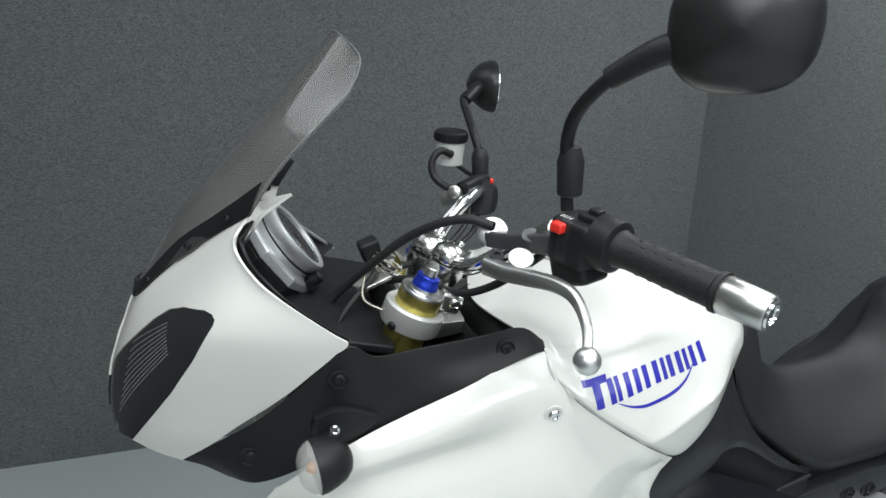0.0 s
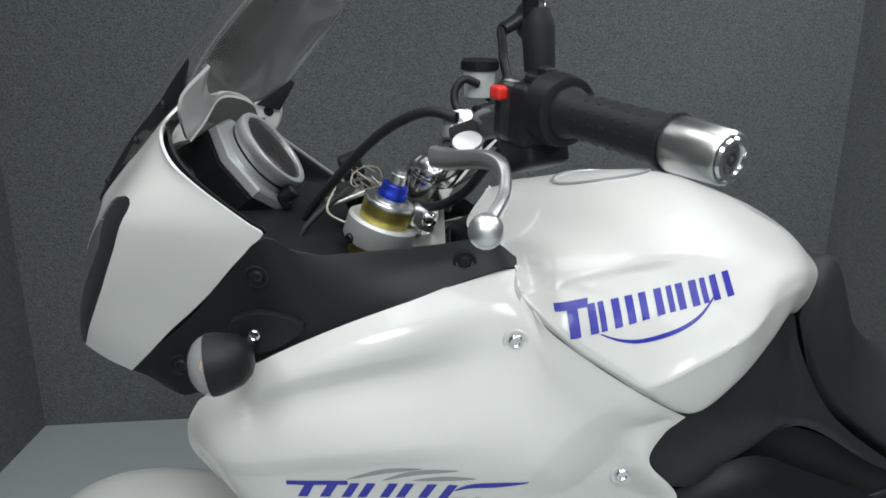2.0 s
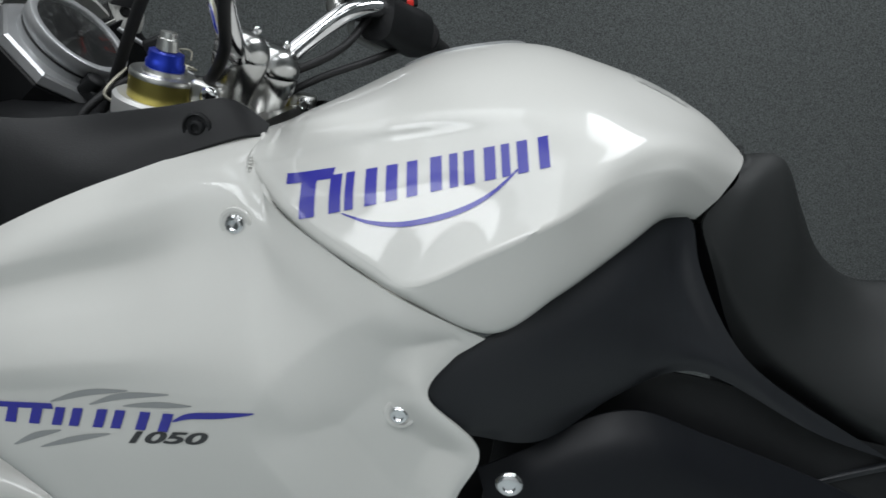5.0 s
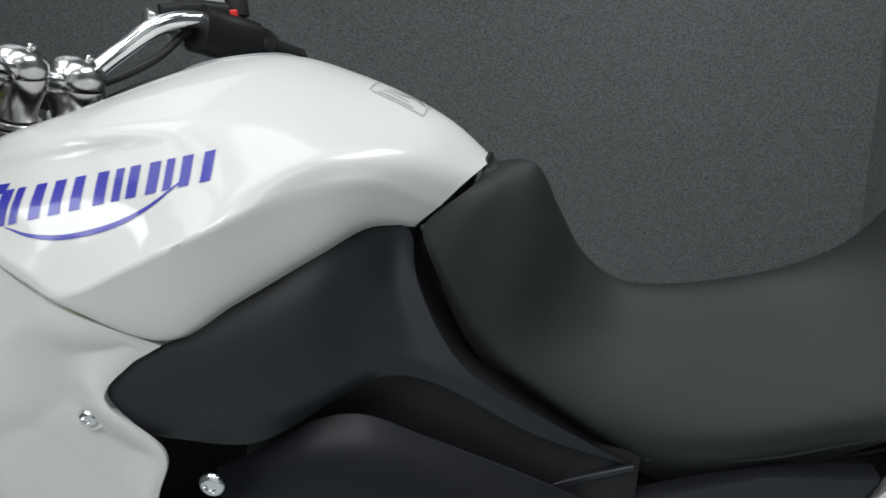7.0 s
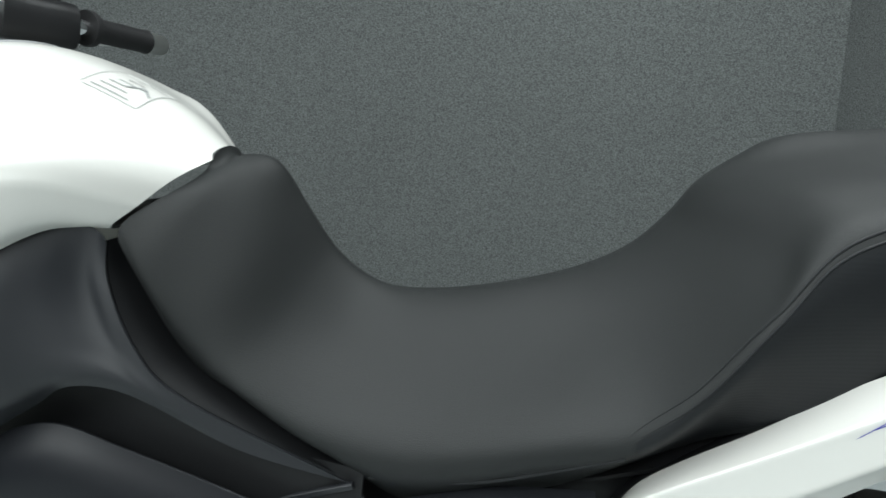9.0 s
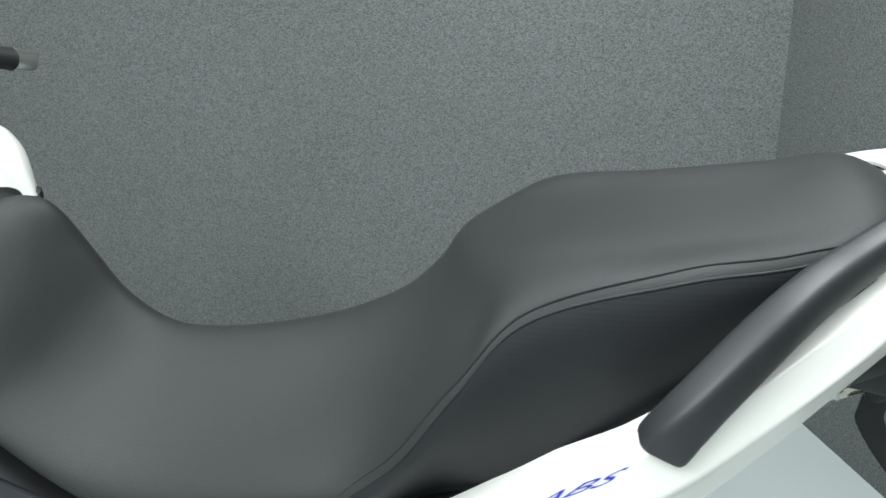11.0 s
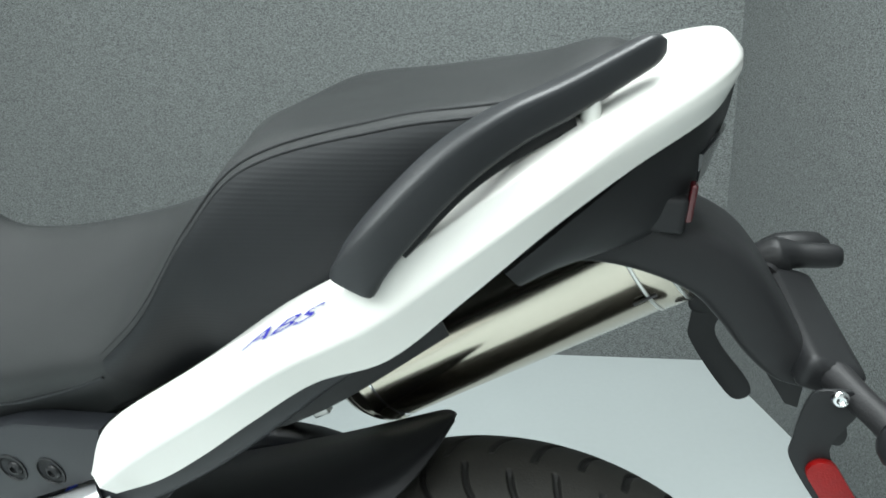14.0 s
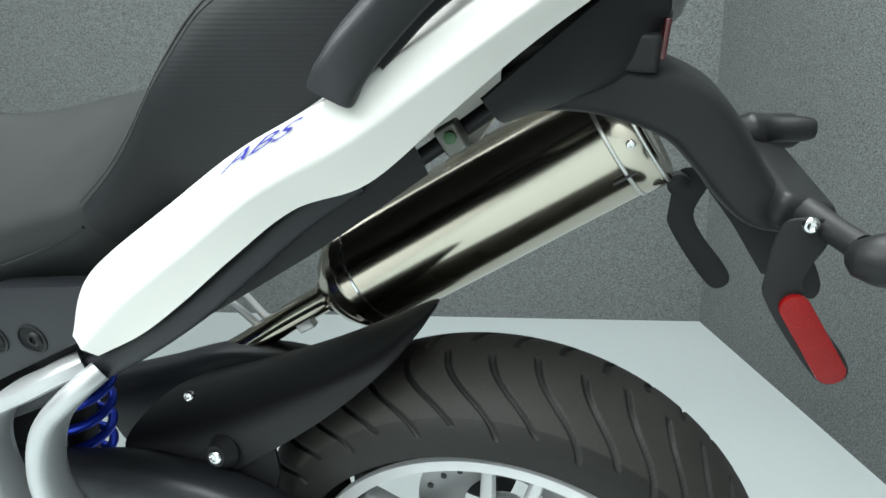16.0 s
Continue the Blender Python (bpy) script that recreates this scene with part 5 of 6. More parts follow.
# right-hand controls
rs = part("switch_housing", sweep([(-0.988, 0.2, 1.142), (-0.976, 0.225, 1.132), (-0.96, 0.252, 1.122), (-0.952, 0.272, 1.115)], oval(0.026, 0.03, 18, 3), 12), BLACKP, bar)
part("stop_switch", block((0.014, 0.012, 0.01), pose(-0.956, 0.24, 1.156, 0, 0, 25), 0.003), RED, rs, "red stop switch")
mc = part("master_cylinder", sweep([(-0.965, 0.24, 1.155), (-0.99, 0.21, 1.16), (-1.02, 0.18, 1.158)], oval(0.012, 0.015, 14, 3), 12), BLACKP, bar)
part("lever_boss", lathe([(0, 0.011), (0.012, 0.011), (0.014, 0.008)], (-1.03, 0.18, 1.155), (-0.5, -0.7, 0.3), 16), ALU, mc)
part("brake_lever", sweep([(-1.02, 0.19, 1.14), (-1.03, 0.24, 1.12), (-1.015, 0.32, 1.1), (-0.985, 0.4, 1.085)], oval(0.005, 0.008, 10), 24), ALU, bar)
cup = part("brake_reservoir", lathe([(0, 0.015), (0.003, 0.024), (0.045, 0.026), (0.046, 0.024)], (-1.009, 0.318, 1.165), (0, 0, 1), 30), RESERVOIR, bar, "translucent brake fluid reservoir")
part("reservoir_cap", lathe([(0, 0.027), (0.001, 0.0295), (0.016, 0.0295), (0.018, 0.027), (0.018, 0)], (-1.009, 0.318, 1.209), (0, 0, 1), 30), BLACKP, cup)
for k in range(24):
    a = 2 * math.pi * k / 24
    part("cap_rib", block((0.003, 0.002, 0.012), pose(-1.009 + 0.0296 * math.cos(a), 0.318 + 0.0296 * math.sin(a), 1.217, 0, 0, math.degrees(a)), 0.0006), BLACKP, cup)
part("reservoir_hose", tube([(-1.012, 0.292, 1.19), (-1.035, 0.285, 1.198), (-1.05, 0.28, 1.18), (-1.046, 0.27, 1.155), (-1.02, 0.25, 1.14), (-1.0, 0.23, 1.15)], 0.0065, 30), RUBBER, cup)
part("reservoir_arm", tube([(-1.0, 0.318, 1.168), (-0.985, 0.29, 1.16), (-0.97, 0.26, 1.155)], 0.004, 10), BLACKP, cup)

# cables
WIRE = mat("dull_tie_wire", (0.42, 0.4, 0.33), 0.4, metal=0.8, vary=0.2)
for nm, pts, r in (
    ("clutch_cable", [(-1.06, -0.1, 1.203), (-1.085, -0.085, 1.207), (-1.115, -0.065, 1.195), (-1.151, -0.04, 1.167), (-1.19, -0.02, 1.125), (-1.235, 0.0, 1.072), (-1.26, 0.0, 1.039), (-1.265, 0.0, 1.0)], 0.0058),
    ("switch_cable", [(-1.01, -0.15, 1.19), (-1.03, -0.13, 1.16), (-1.05, -0.1, 1.125), (-1.08, -0.07, 1.1), (-1.11, -0.03, 1.092), (-1.14, 0.0, 1.09), (-1.18, 0.03, 1.07)], 0.0052),
    ("brake_hose", [(-1.0, 0.2, 1.14), (-1.02, 0.15, 1.11), (-1.06, 0.11, 1.09), (-1.11, 0.08, 1.08), (-1.16, 0.06, 1.07), (-1.2, 0.05, 1.0)], 0.005),
    ("throttle_cable", [(-0.97, 0.24, 1.1), (-1.0, 0.17, 1.09), (-1.05, 0.12, 1.075), (-1.1, 0.1, 1.05), (-1.15, 0.1, 1.0)], 0.0045),
    ("grey_cable", [(-1.185, 0.0, 1.1), (-1.21, -0.03, 1.085), (-1.235, -0.05, 1.06), (-1.248, -0.06, 1.02)], 0.004),
    ("wire_loop", [(-1.2, -0.01, 1.105), (-1.205, -0.045, 1.085), (-1.18, -0.06, 1.075), (-1.165, -0.06, 1.068)], 0.0016),
):
    part(nm, tube(pts, r, 44, 12), WIRE if nm == "wire_loop" else RUBBER, bike)
for k in range(5):
    c = Vector((-1.165, 0.02, 1.108))
    part("tie_wire", tube([c + Vector((0.019 * math.cos(a + k), 0.017 * math.sin(a * 1.3), 0.011 * math.sin(a + 0.7 * k))) for a in (0, 0.9, 1.8, 2.7, 3.6, 4.5)], 0.0009, 24, 6), WIRE, bike)

RIBGREY = mat("lamp_rib_grey", (0.2, 0.2, 0.2), 0.25)
# -- black band at the foot of the screen, with its screws
FOOT = [(-1.338, -0.09, 1.216), (-1.366, -0.075, 1.196), (-1.4, -0.053, 1.167), (-1.437, -0.034, 1.134), (-1.482, -0.013, 1.088), (-1.496, 0.056, 1.074)]
BAND = [(-1.324, -0.098, 1.257), (-1.347, -0.082, 1.235), (-1.38, -0.055, 1.204), (-1.424, -0.027, 1.165), (-1.475, -0.004, 1.105), (-1.494, 0.056, 1.082)]
for side in (0, 1):
    fl = (lambda c: flip(c, NOSE_N, NOSE_P)) if side else (lambda c: c)
    trim = part("screen_trim", sheet(fl([FOOT, BAND]), 40, 5, 0.003), BLACKP, bike, "black trim along the screen foot")
    for x, y, z in fl([[(-1.462, -0.021, 1.112), (-1.41, -0.048, 1.166), (-1.362, -0.078, 1.21)]])[0]:
        screw(trim, (x, y, z), (-0.6, -0.5 if not side else 0.5, 0.5), 0.004, BLACKP)
# fine ribs of the near lamp
lens_tree = BVHTree.FromPolygons([v.co for v in near_lamp.data.vertices], [p.vertices for p in near_lamp.data.polygons])
for k in range(10):
    row = []
    for q in range(9):
        u = q / 8
        x = -1.305 - 0.0014 * k + (0.066 + 0.0029 * k) * u
        z = 1.047 - 0.0095 * k + (0.051 + 0.0068 * k) * u ** 0.9
        hit = lens_tree.ray_cast(LENS_X * x - LENS_Y * 1.5 + Vector((0, 0, z)), LENS_Y)
        if hit[0]:
            row.append(tuple(hit[0] - LENS_Y * 0.0004))
    if len(row) > 3:
        part("lamp_rib", tube(row, 0.0006, 18, 6), RIBGREY, near_lamp)
part("chin", sheet([[(-1.484, -0.097, 0.938), (-1.457, -0.107, 0.925), (-1.429, -0.111, 0.912)], [(-1.505, -0.03, 0.915), (-1.46, -0.03, 0.905), (-1.42, -0.03, 0.895)], [(-1.515, 0.05, 0.9), (-1.46, 0.05, 0.895), (-1.42, 0.05, 0.89)]], 14, 8, 0.003), BLACKP, bike)

# -- front fender and wheel
FEN = [[(x + 0.005, y, z - 0.012) for x, y, z in c] for c in [[(-1.66, -0.075, 0.5), (-1.62, -0.075, 0.56), (-1.55, -0.075, 0.605), (-1.47, -0.075, 0.625), (-1.39, -0.075, 0.615), (-1.31, -0.075, 0.58)],
       [(-1.7, -0.055, 0.515), (-1.64, -0.06, 0.59), (-1.56, -0.06, 0.645), (-1.47, -0.06, 0.668), (-1.39, -0.06, 0.658), (-1.3, -0.055, 0.615)],
       [(-1.71, 0, 0.525), (-1.65, 0, 0.605), (-1.57, 0, 0.66), (-1.47, 0, 0.684), (-1.39, 0, 0.674), (-1.29, 0, 0.625)]]]
part("front_fender", sheet(FEN + flip(FEN[:-1])[::-1], 40, 24, 0.003), WHITE, bike, "glossy white front fender", 40)

part("fork_reflector", block((0.012, 0.004, 0.05), pose(-1.338, -0.105, 0.682, 0, 20, 0), 0.002), mat("amber_reflector", (0.35, 0.06, 0.015), 0.3, coat=0.4), bike, "amber reflector on the fork leg")
# -- wheels


def tyre_mesh(cx, cz, R, w, grooves, na=1500, nu=150):
    """A tyre with curved grooves cut into the tread."""
    verts, faces, worn = [], [], []
    for i in range(na):
        a = 2 * math.pi * i / na
        for j in range(nu):
            u = -1 + 2 * j / (nu - 1)
            t = u * radians(88)
            r, y = R - 0.078 + 0.078 * math.cos(t), w * math.sin(t)
            s = abs(u)
            cut = 0.0
            if grooves and 0.02 < s < 0.84:
                k = (s - 0.02) / 0.82
                sh = -math.degrees(a) - 11.0 * k ** 0.75 + (4.5 if u > 0 else 0) + 2.4 * math.sin(k * 5.2)
                m = sh / 9.0
                f = (m - math.floor(m)) * 9.0
                odd = int(math.floor(m)) % 2
                k0, k1 = (0.0, 0.97) if odd else (0.06, 0.86)
                if k0 < k < k1:
                    q = max(0.0, min(1.0, (0.85 - abs(f - 1.0)) / 0.45))
                    cut = 0.0045 * q * q * (3 - 2 * q) * min(1, (k - k0) * 14, (k1 - k) * 14)
            r -= cut
            # 1 picks the darker rubber: painted groove shade, and shoulders darker than the crown
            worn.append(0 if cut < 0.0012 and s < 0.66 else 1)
            verts.append((cx + r * math.cos(a), y, cz + r * math.sin(a)))
    for i in range(na):
        for j in range(nu - 1):
            b, c = i * nu + j, ((i + 1) % na) * nu + j
            faces.append((b, c, c + 1, b + 1))
    me = bpy.data.meshes.new("tyre")
    me.from_pydata(verts, [], faces)
    bm = bmesh.new()
    bm.from_mesh(me)
    bpy.data.meshes.remove(me)
    bm.verts.ensure_lookup_table()
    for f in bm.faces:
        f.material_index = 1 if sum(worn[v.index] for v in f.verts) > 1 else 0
    return bm


def wheel(name, cx, R, w, label):
    cz = R
    axle = (cx, 0, cz)
    rim = part(name, ring_of([(-w * 0.66, 0.205), (-w * 0.84, 0.212), (-w * 0.86, 0.227), (-w * 0.8, 0.229), (-w * 0.72, 0.218), (-w * 0.62, 0.212), (-w * 0.62, 0.207), (-w * 0.66, 0.205)], axle, (0, 1, 0), 120), RIM, bike, label, 35)
    part("rim_lip", ring_of([(w * 0.66, 0.205), (w * 0.84, 0.212), (w * 0.86, 0.227), (w * 0.8, 0.229), (w * 0.72, 0.218), (w * 0.62, 0.212), (w * 0.62, 0.207), (w * 0.66, 0.205)], axle, (0, 1, 0), 90), RIM, rim)
    # barrel in a dark colour: the shade inside the rim is painted on
    part("rim_barrel", ring_of([(-w * 0.64, 0.207), (-w * 0.5, 0.198), (0, 0.188), (w * 0.5, 0.198), (w * 0.64, 0.207), (w * 0.62, 0.211), (0, 0.195), (-w * 0.62, 0.211), (-w * 0.64, 0.207)], axle, (0, 1, 0), 90), COVER, rim, "inner barrel of the rim, darkened for the shade inside")
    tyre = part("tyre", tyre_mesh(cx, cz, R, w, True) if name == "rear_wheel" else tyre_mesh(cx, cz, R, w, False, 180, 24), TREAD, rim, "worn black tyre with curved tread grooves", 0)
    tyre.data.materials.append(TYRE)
    part("hub", lathe([(-0.075, 0.02), (-0.07, 0.034), (-0.04, 0.05), (0.04, 0.05), (0.07, 0.034), (0.075, 0.02)], axle, (0, 1, 0), 32), RIM, rim)
    for k in range(5):
        for dk in (-9, 9):
            a0, a1 = radians(90 + 72 * k + dk * 1.6 - 10), radians(90 + 72 * k + dk - 10)
            p = [(cx + r * math.cos(a), y, cz + r * math.sin(a)) for r, a, y in ((0.04, a0, -0.02), (0.11, (a0 + a1) / 2, -0.03), (0.196, a1, -0.035))]
            part("spoke", sweep(p, lambda q: oval(0.011 - 0.003 * q, 0.011, 12, 3), 12, (0, 1, 0)), RIM, rim)
    disc = part("brake_disc", ring_of([(0.07, 0.06), (0.07, 0.128), (0.075, 0.128), (0.075, 0.06), (0.07, 0.06)], axle, (0, 1, 0), 60), DISC, rim, "drilled steel brake disc")
    for k in range(24):
        a = 2 * math.pi * k / 24
        r = 0.1 + 0.012 * (k % 3 - 1)
        # holes drawn as dark discs on the face; their shade is only colour
        part("dark_hole_disc", lathe([(0.0685, 0.0045), (0.0695, 0.0045)], (cx + r * math.cos(a), 0, cz + r * math.sin(a)), (0, 1, 0), 10), BLACKD, disc)
    return rim


wheel("rear_wheel", 0.0, 0.32, 0.092, "silver spoked wheel with a wide worn tyre")
wheel("front_wheel", -1.505, 0.3, 0.062, "silver spoked front wheel")

# -- hugger, swing arm
HUG = [
    [(-0.37, -0.107, 0.46), (-0.277, -0.104, 0.522), (-0.163, -0.098, 0.6), (-0.095, -0.082, 0.655), (-0.062, -0.045, 0.684), (-0.048, -0.01, 0.697)],
    [(-0.42, -0.105, 0.51), (-0.32, -0.102, 0.55), (-0.2, -0.092, 0.612), (-0.11, -0.072, 0.66), (-0.066, -0.04, 0.687), (-0.049, -0.008, 0.698)],
    [(-0.44, -0.085, 0.53), (-0.33, -0.08, 0.566), (-0.21, -0.07, 0.618), (-0.12, -0.05, 0.66), (-0.068, -0.028, 0.688), (-0.05, -0.005, 0.698)],
    [(-0.44, 0, 0.535), (-0.33, 0, 0.572), (-0.21, 0, 0.622), (-0.12, 0, 0.664), (-0.068, 0, 0.69), (-0.05, 0, 0.698)],
    [(-0.44, 0.08, 0.51), (-0.33, 0.08, 0.545), (-0.21, 0.07, 0.595), (-0.12, 0.05, 0.645), (-0.068, 0.028, 0.68), (-0.05, 0.005, 0.697)],
]
hug = part("rear_hugger", sheet(HUG, 44, 30, 0.003), BLACKP, bike, "matt black rear hugger", 40, 0.001)
part("screw_boss", lathe([(0, 0.02), (0.012, 0.013), (0.014, 0.012)], (-0.287, -0.106, 0.55), (-0.1, -1, 0.3), 18), BLACKP, hug)
# dark plate added to hide the floor seen below the hugger
part("hugger_gap_fill", plate([(-0.37, 0.465), (-0.28, 0.53), (-0.225, 0.56), (-0.226, 0.52), (-0.246, 0.47), (-0.3, 0.44)], -0.1, -0.096, 0.0), BLACKP, hug)
screw(hug, (-0.288, -0.12, 0.554), (-0.1, -1, 0.3), 0.009)
screw(hug, (-0.31, -0.106, 0.625), (0, -1, 0.4), 0.006)
for y0 in (-0.125, 0.125):
    part("swing_arm", sweep([(-0.62, y0 * 0.7, 0.42), (-0.5, y0 * 0.85, 0.45), (-0.4, y0 * 0.95, 0.478), (-0.3, y0, 0.475), (-0.22, y0, 0.44), (-0.1, y0, 0.365), (0.0, y0, 0.32)], lambda k: oval(0.032, 0.07 - 0.03 * k, 20, 3), 30), COVER, bike, "satin dark swing arm")
part("shock_body", tube([(-0.6, -0.03, 0.38), (-0.53, -0.03, 0.62)], 0.02, 8), BLACKP, bike)
for y0 in (-0.03,):
    pts = [(-0.59 + 0.055 * t / 36 + 0.036 * math.cos(t * 0.8), y0 + 0.036 * math.sin(t * 0.8), 0.41 + 0.17 * t / 36) for t in range(37)]
    part("spring", tube(pts, 0.0065, 200, 10), BLUE_ANO, bike, "blue coil spring")

# -- frame rail, foot hanger, lower side panel
part("subframe_rail", sweep([(-0.62, -0.165, 0.6), (-0.48, -0.175, 0.648), (-0.36, -0.18, 0.702), (-0.28, -0.18, 0.742), (-0.21, -0.178, 0.785), (-0.15, -0.175, 0.83), (-0.1, -0.165, 0.868), (-0.06, -0.15, 0.89)], lambda k: oval(0.012, 0.0145 - 0.002 * k, 16, 2.8), 50), COVER, bike, "satin black subframe rail")
hanger = part("foot_hanger", sweep([(-0.325, -0.186, 0.715), (-0.332, -0.196, 0.71), (-0.345, -0.203, 0.7), (-0.38, -0.205, 0.668), (-0.405, -0.206, 0.625), (-0.415, -0.207, 0.58), (-0.405, -0.207, 0.535), (-0.39, -0.207, 0.5)], lambda k: oval(0.011, 0.02, 16, 3.2), 40, (0, 1, 0)), SILVER, bike, "silver cast foot hanger")
part("hanger_arm", sweep([(-0.345, -0.182, 0.722), (-0.355, -0.192, 0.719), (-0.38, -0.2, 0.708), (-0.435, -0.202, 0.68), (-0.475, -0.202, 0.63), (-0.485, -0.202, 0.56), (-0.475, -0.202, 0.48)], lambda k: oval(0.01, 0.022, 16, 3.2), 40, (0, 1, 0)), SILVER, hanger)
lower = part("lower_side_panel", plate([(-0.305, 0.808), (-0.4, 0.803), (-0.52, 0.762), (-0.62, 0.74), (-0.64, 0.66), (-0.55, 0.66), (-0.46, 0.69), (-0.332, 0.748)], -0.194, -0.17, 0.004), COVER, bike, "satin black lower side panel")
for x, z in ((-0.379, 0.751), (-0.424, 0.748)):
    rec = part("screw_recess", lathe([(0, 0.016), (0.0012, 0.0158), (0.0014, 0.014), (-0.004, 0.012), (-0.004, 0.0)], (x, -0.194, z), (0, -1, 0), 22), BLACKP, lower)
    screw(rec, (x + 0.003, -0.193, z), (0, -1, 0), 0.008, BLACKP)

# -- ducts and engine forms below the side cover
# darker copy of the satin cover: shade low down is put into its colour
DUCTM = mat("shaded_duct_plastic", (0.007, 0.008, 0.0105), 0.42, spec=0.25, bump=0.05, scale=900, vary=0.12)
DUCT = [
    [(-0.84, -0.17, 0.77), (-0.795, -0.165, 0.792), (-0.742, -0.155, 0.82), (-0.7, -0.15, 0.825), (-0.647, -0.147, 0.803), (-0.573, -0.143, 0.77), (-0.5, -0.14, 0.735)],
    [(-0.83, -0.185, 0.74), (-0.785, -0.185, 0.765), (-0.735, -0.18, 0.79), (-0.69, -0.175, 0.79), (-0.64, -0.17, 0.765), (-0.57, -0.165, 0.73), (-0.5, -0.16, 0.69)],
    [(-0.82, -0.19, 0.66), (-0.78, -0.19, 0.67), (-0.73, -0.19, 0.68), (-0.68, -0.185, 0.675), (-0.63, -0.18, 0.66), (-0.57, -0.175, 0.64), (-0.5, -0.17, 0.61)],
]
part("lower_duct", sheet(DUCT, 40, 20, 0.003), DUCTM, bike, "satin black lower duct cover", 35, 0.001)
part("frame_web", sheet([[(-0.8, -0.12, 0.86), (-0.72, -0.118, 0.85), (-0.62, -0.112, 0.83), (-0.54, -0.106, 0.785), (-0.455, -0.1, 0.76)], [(-0.82, -0.13, 0.8), (-0.74, -0.128, 0.8), (-0.64, -0.124, 0.78), (-0.55, -0.12, 0.74), (-0.46, -0.115, 0.71)], [(-0.84, -0.14, 0.7), (-0.74, -0.14, 0.7), (-0.64, -0.135, 0.69), (-0.55, -0.13, 0.66), (-0.46, -0.125, 0.65)]], 20, 10, 0.003), BLACKP, bike)
part("frame_strip", sweep([(-0.545, -0.118, 0.728), (-0.5, -0.114, 0.742), (-0.462, -0.11, 0.752)], oval(0.003, 0.0035, 10), 12), COVER, bike)
part("engine", block((0.5, 0.3, 0.36), pose(-0.86, 0, 0.5, 0, -8, 0), 0.06), BLACKP, bike, "dark engine block behind the fairing")
part("underseat_tray", block((0.34, 0.16, 0.12), pose(-0.45, 0.0, 0.745, 0, -16, 0), 0.04), BLACKP, bike)
part("seat_pan", sheet([[(-0.64, -0.06, 0.955), (-0.55, -0.09, 0.82), (-0.4, -0.14, 0.785), (-0.25, -0.16, 0.83), (-0.1, -0.15, 0.91), (0.05, -0.09, 1.0)], [(-0.64, 0.02, 0.86), (-0.55, 0.05, 0.76), (-0.4, 0.12, 0.75), (-0.25, 0.16, 0.83), (-0.1, 0.15, 0.91), (0.05, 0.09, 1.0)]], 24, 10, 0.004), BLACKP, bike)
# dark sheet added to close the cover gap and stand in for its shade
GAP_IN = [(x - 0.004, y + 0.007, z - 0.003) for x, y, z in COVERC[-1]]
GAP_OUT = [(x + 0.004, y + 0.004, z + 0.004) for x, y, z in BASE[:4] + [(-0.455, -0.07, 0.735)]]
part("seat_side_fill", sheet([GAP_IN, [((a[0] + b[0]) / 2 - 0.004, -0.062, (a[2] + b[2]) / 2 - 0.006) for a, b in zip(GAP_IN, GAP_OUT)], GAP_OUT], 40, 12, 0.003), BLACKP, bike)
# added filler that hides a see-through gap under the tank end
part("tank_end_fill", sheet([[(x + 0.002, y + 0.004, z - 0.002) for x, y, z in TANK[0][6:]], [(-0.8, 0.02, 0.93), (-0.75, 0.02, 0.95), (-0.7, 0.02, 0.96), (-0.66, 0.02, 0.965), (-0.62, 0.02, 0.97)]], 24, 8, 0.003), VINYL, bike, "dark sheet that fills the gap under the tank end")
# added skirt that hides the floor below the seat edge
part("seat_gap_skirt", sheet([[(x, y + 0.008, z + 0.004) for x, y, z in BASE[5:13]], [(x + 0.03, y + 0.012, z - 0.075) for x, y, z in BASE[5:13]]], 30, 6, 0.003), BLACKP, seat, "dark sheet that closes the view under the seat")
part("side_stand", tube([(-0.72, -0.12, 0.38), (-0.68, -0.28, 0.13), (-0.66, -0.345, 0.005)], 0.013, 16), BLACKP, bike)

# -- grab rails


def blunt(k):
    return math.sqrt(max(0.02, 1 - max(0.0, (k - 0.95) / 0.05) ** 2)) * math.sqrt(max(0.05, 1 - max(0.0, (0.02 - k) / 0.02) ** 2))


for f in (1, -1):
    dz = 0.0 if f > 0 else -0.03
    path = [(-0.054, -0.188 * f, 0.957 + dz), (-0.044, -0.187 * f, 0.974 + dz), (-0.028, -0.18 * f, 0.993 + dz), (0.008, -0.157 * f, 1.026 + dz), (0.04, -0.131 * f, 1.044 + dz), (0.076, -0.102 * f, 1.056 + dz), (0.139, -0.06 * f, 1.083 + dz)]
    rail = part("grab_rail", sweep(path, lambda k: [(a + 0.0, b) for a, b in oval(0.0125 * (1 - 0.35 * k ** 4) * blunt(k), 0.0165 * (1 - 0.4 * k ** 2) * blunt(k), 18, 4.2)], 70), RAIL, bike, "black moulded grab rail")
    part("rail_web", sweep([(x + 0.004, y + 0.004 * f, z - 0.017) for x, y, z in path[2:6]], oval(0.005, 0.006, 10, 3), 24), BLACKP, rail)
    part("rail_foot", lathe([(0, 0.009), (0.012, 0.007), (0.03, 0.006)], (0.092, -0.092 * f, 1.03 + dz), (0, -0.1 * f, 1), 14), WHITE, rail, "white boss under the rail end")

# -- seat seam, double stitched
SEAM = SIDE[8:15]

def on_seat(x, z, out):
    """A point of the seat's near flank."""
    return (x, seat_at(x, z, out).y, z)


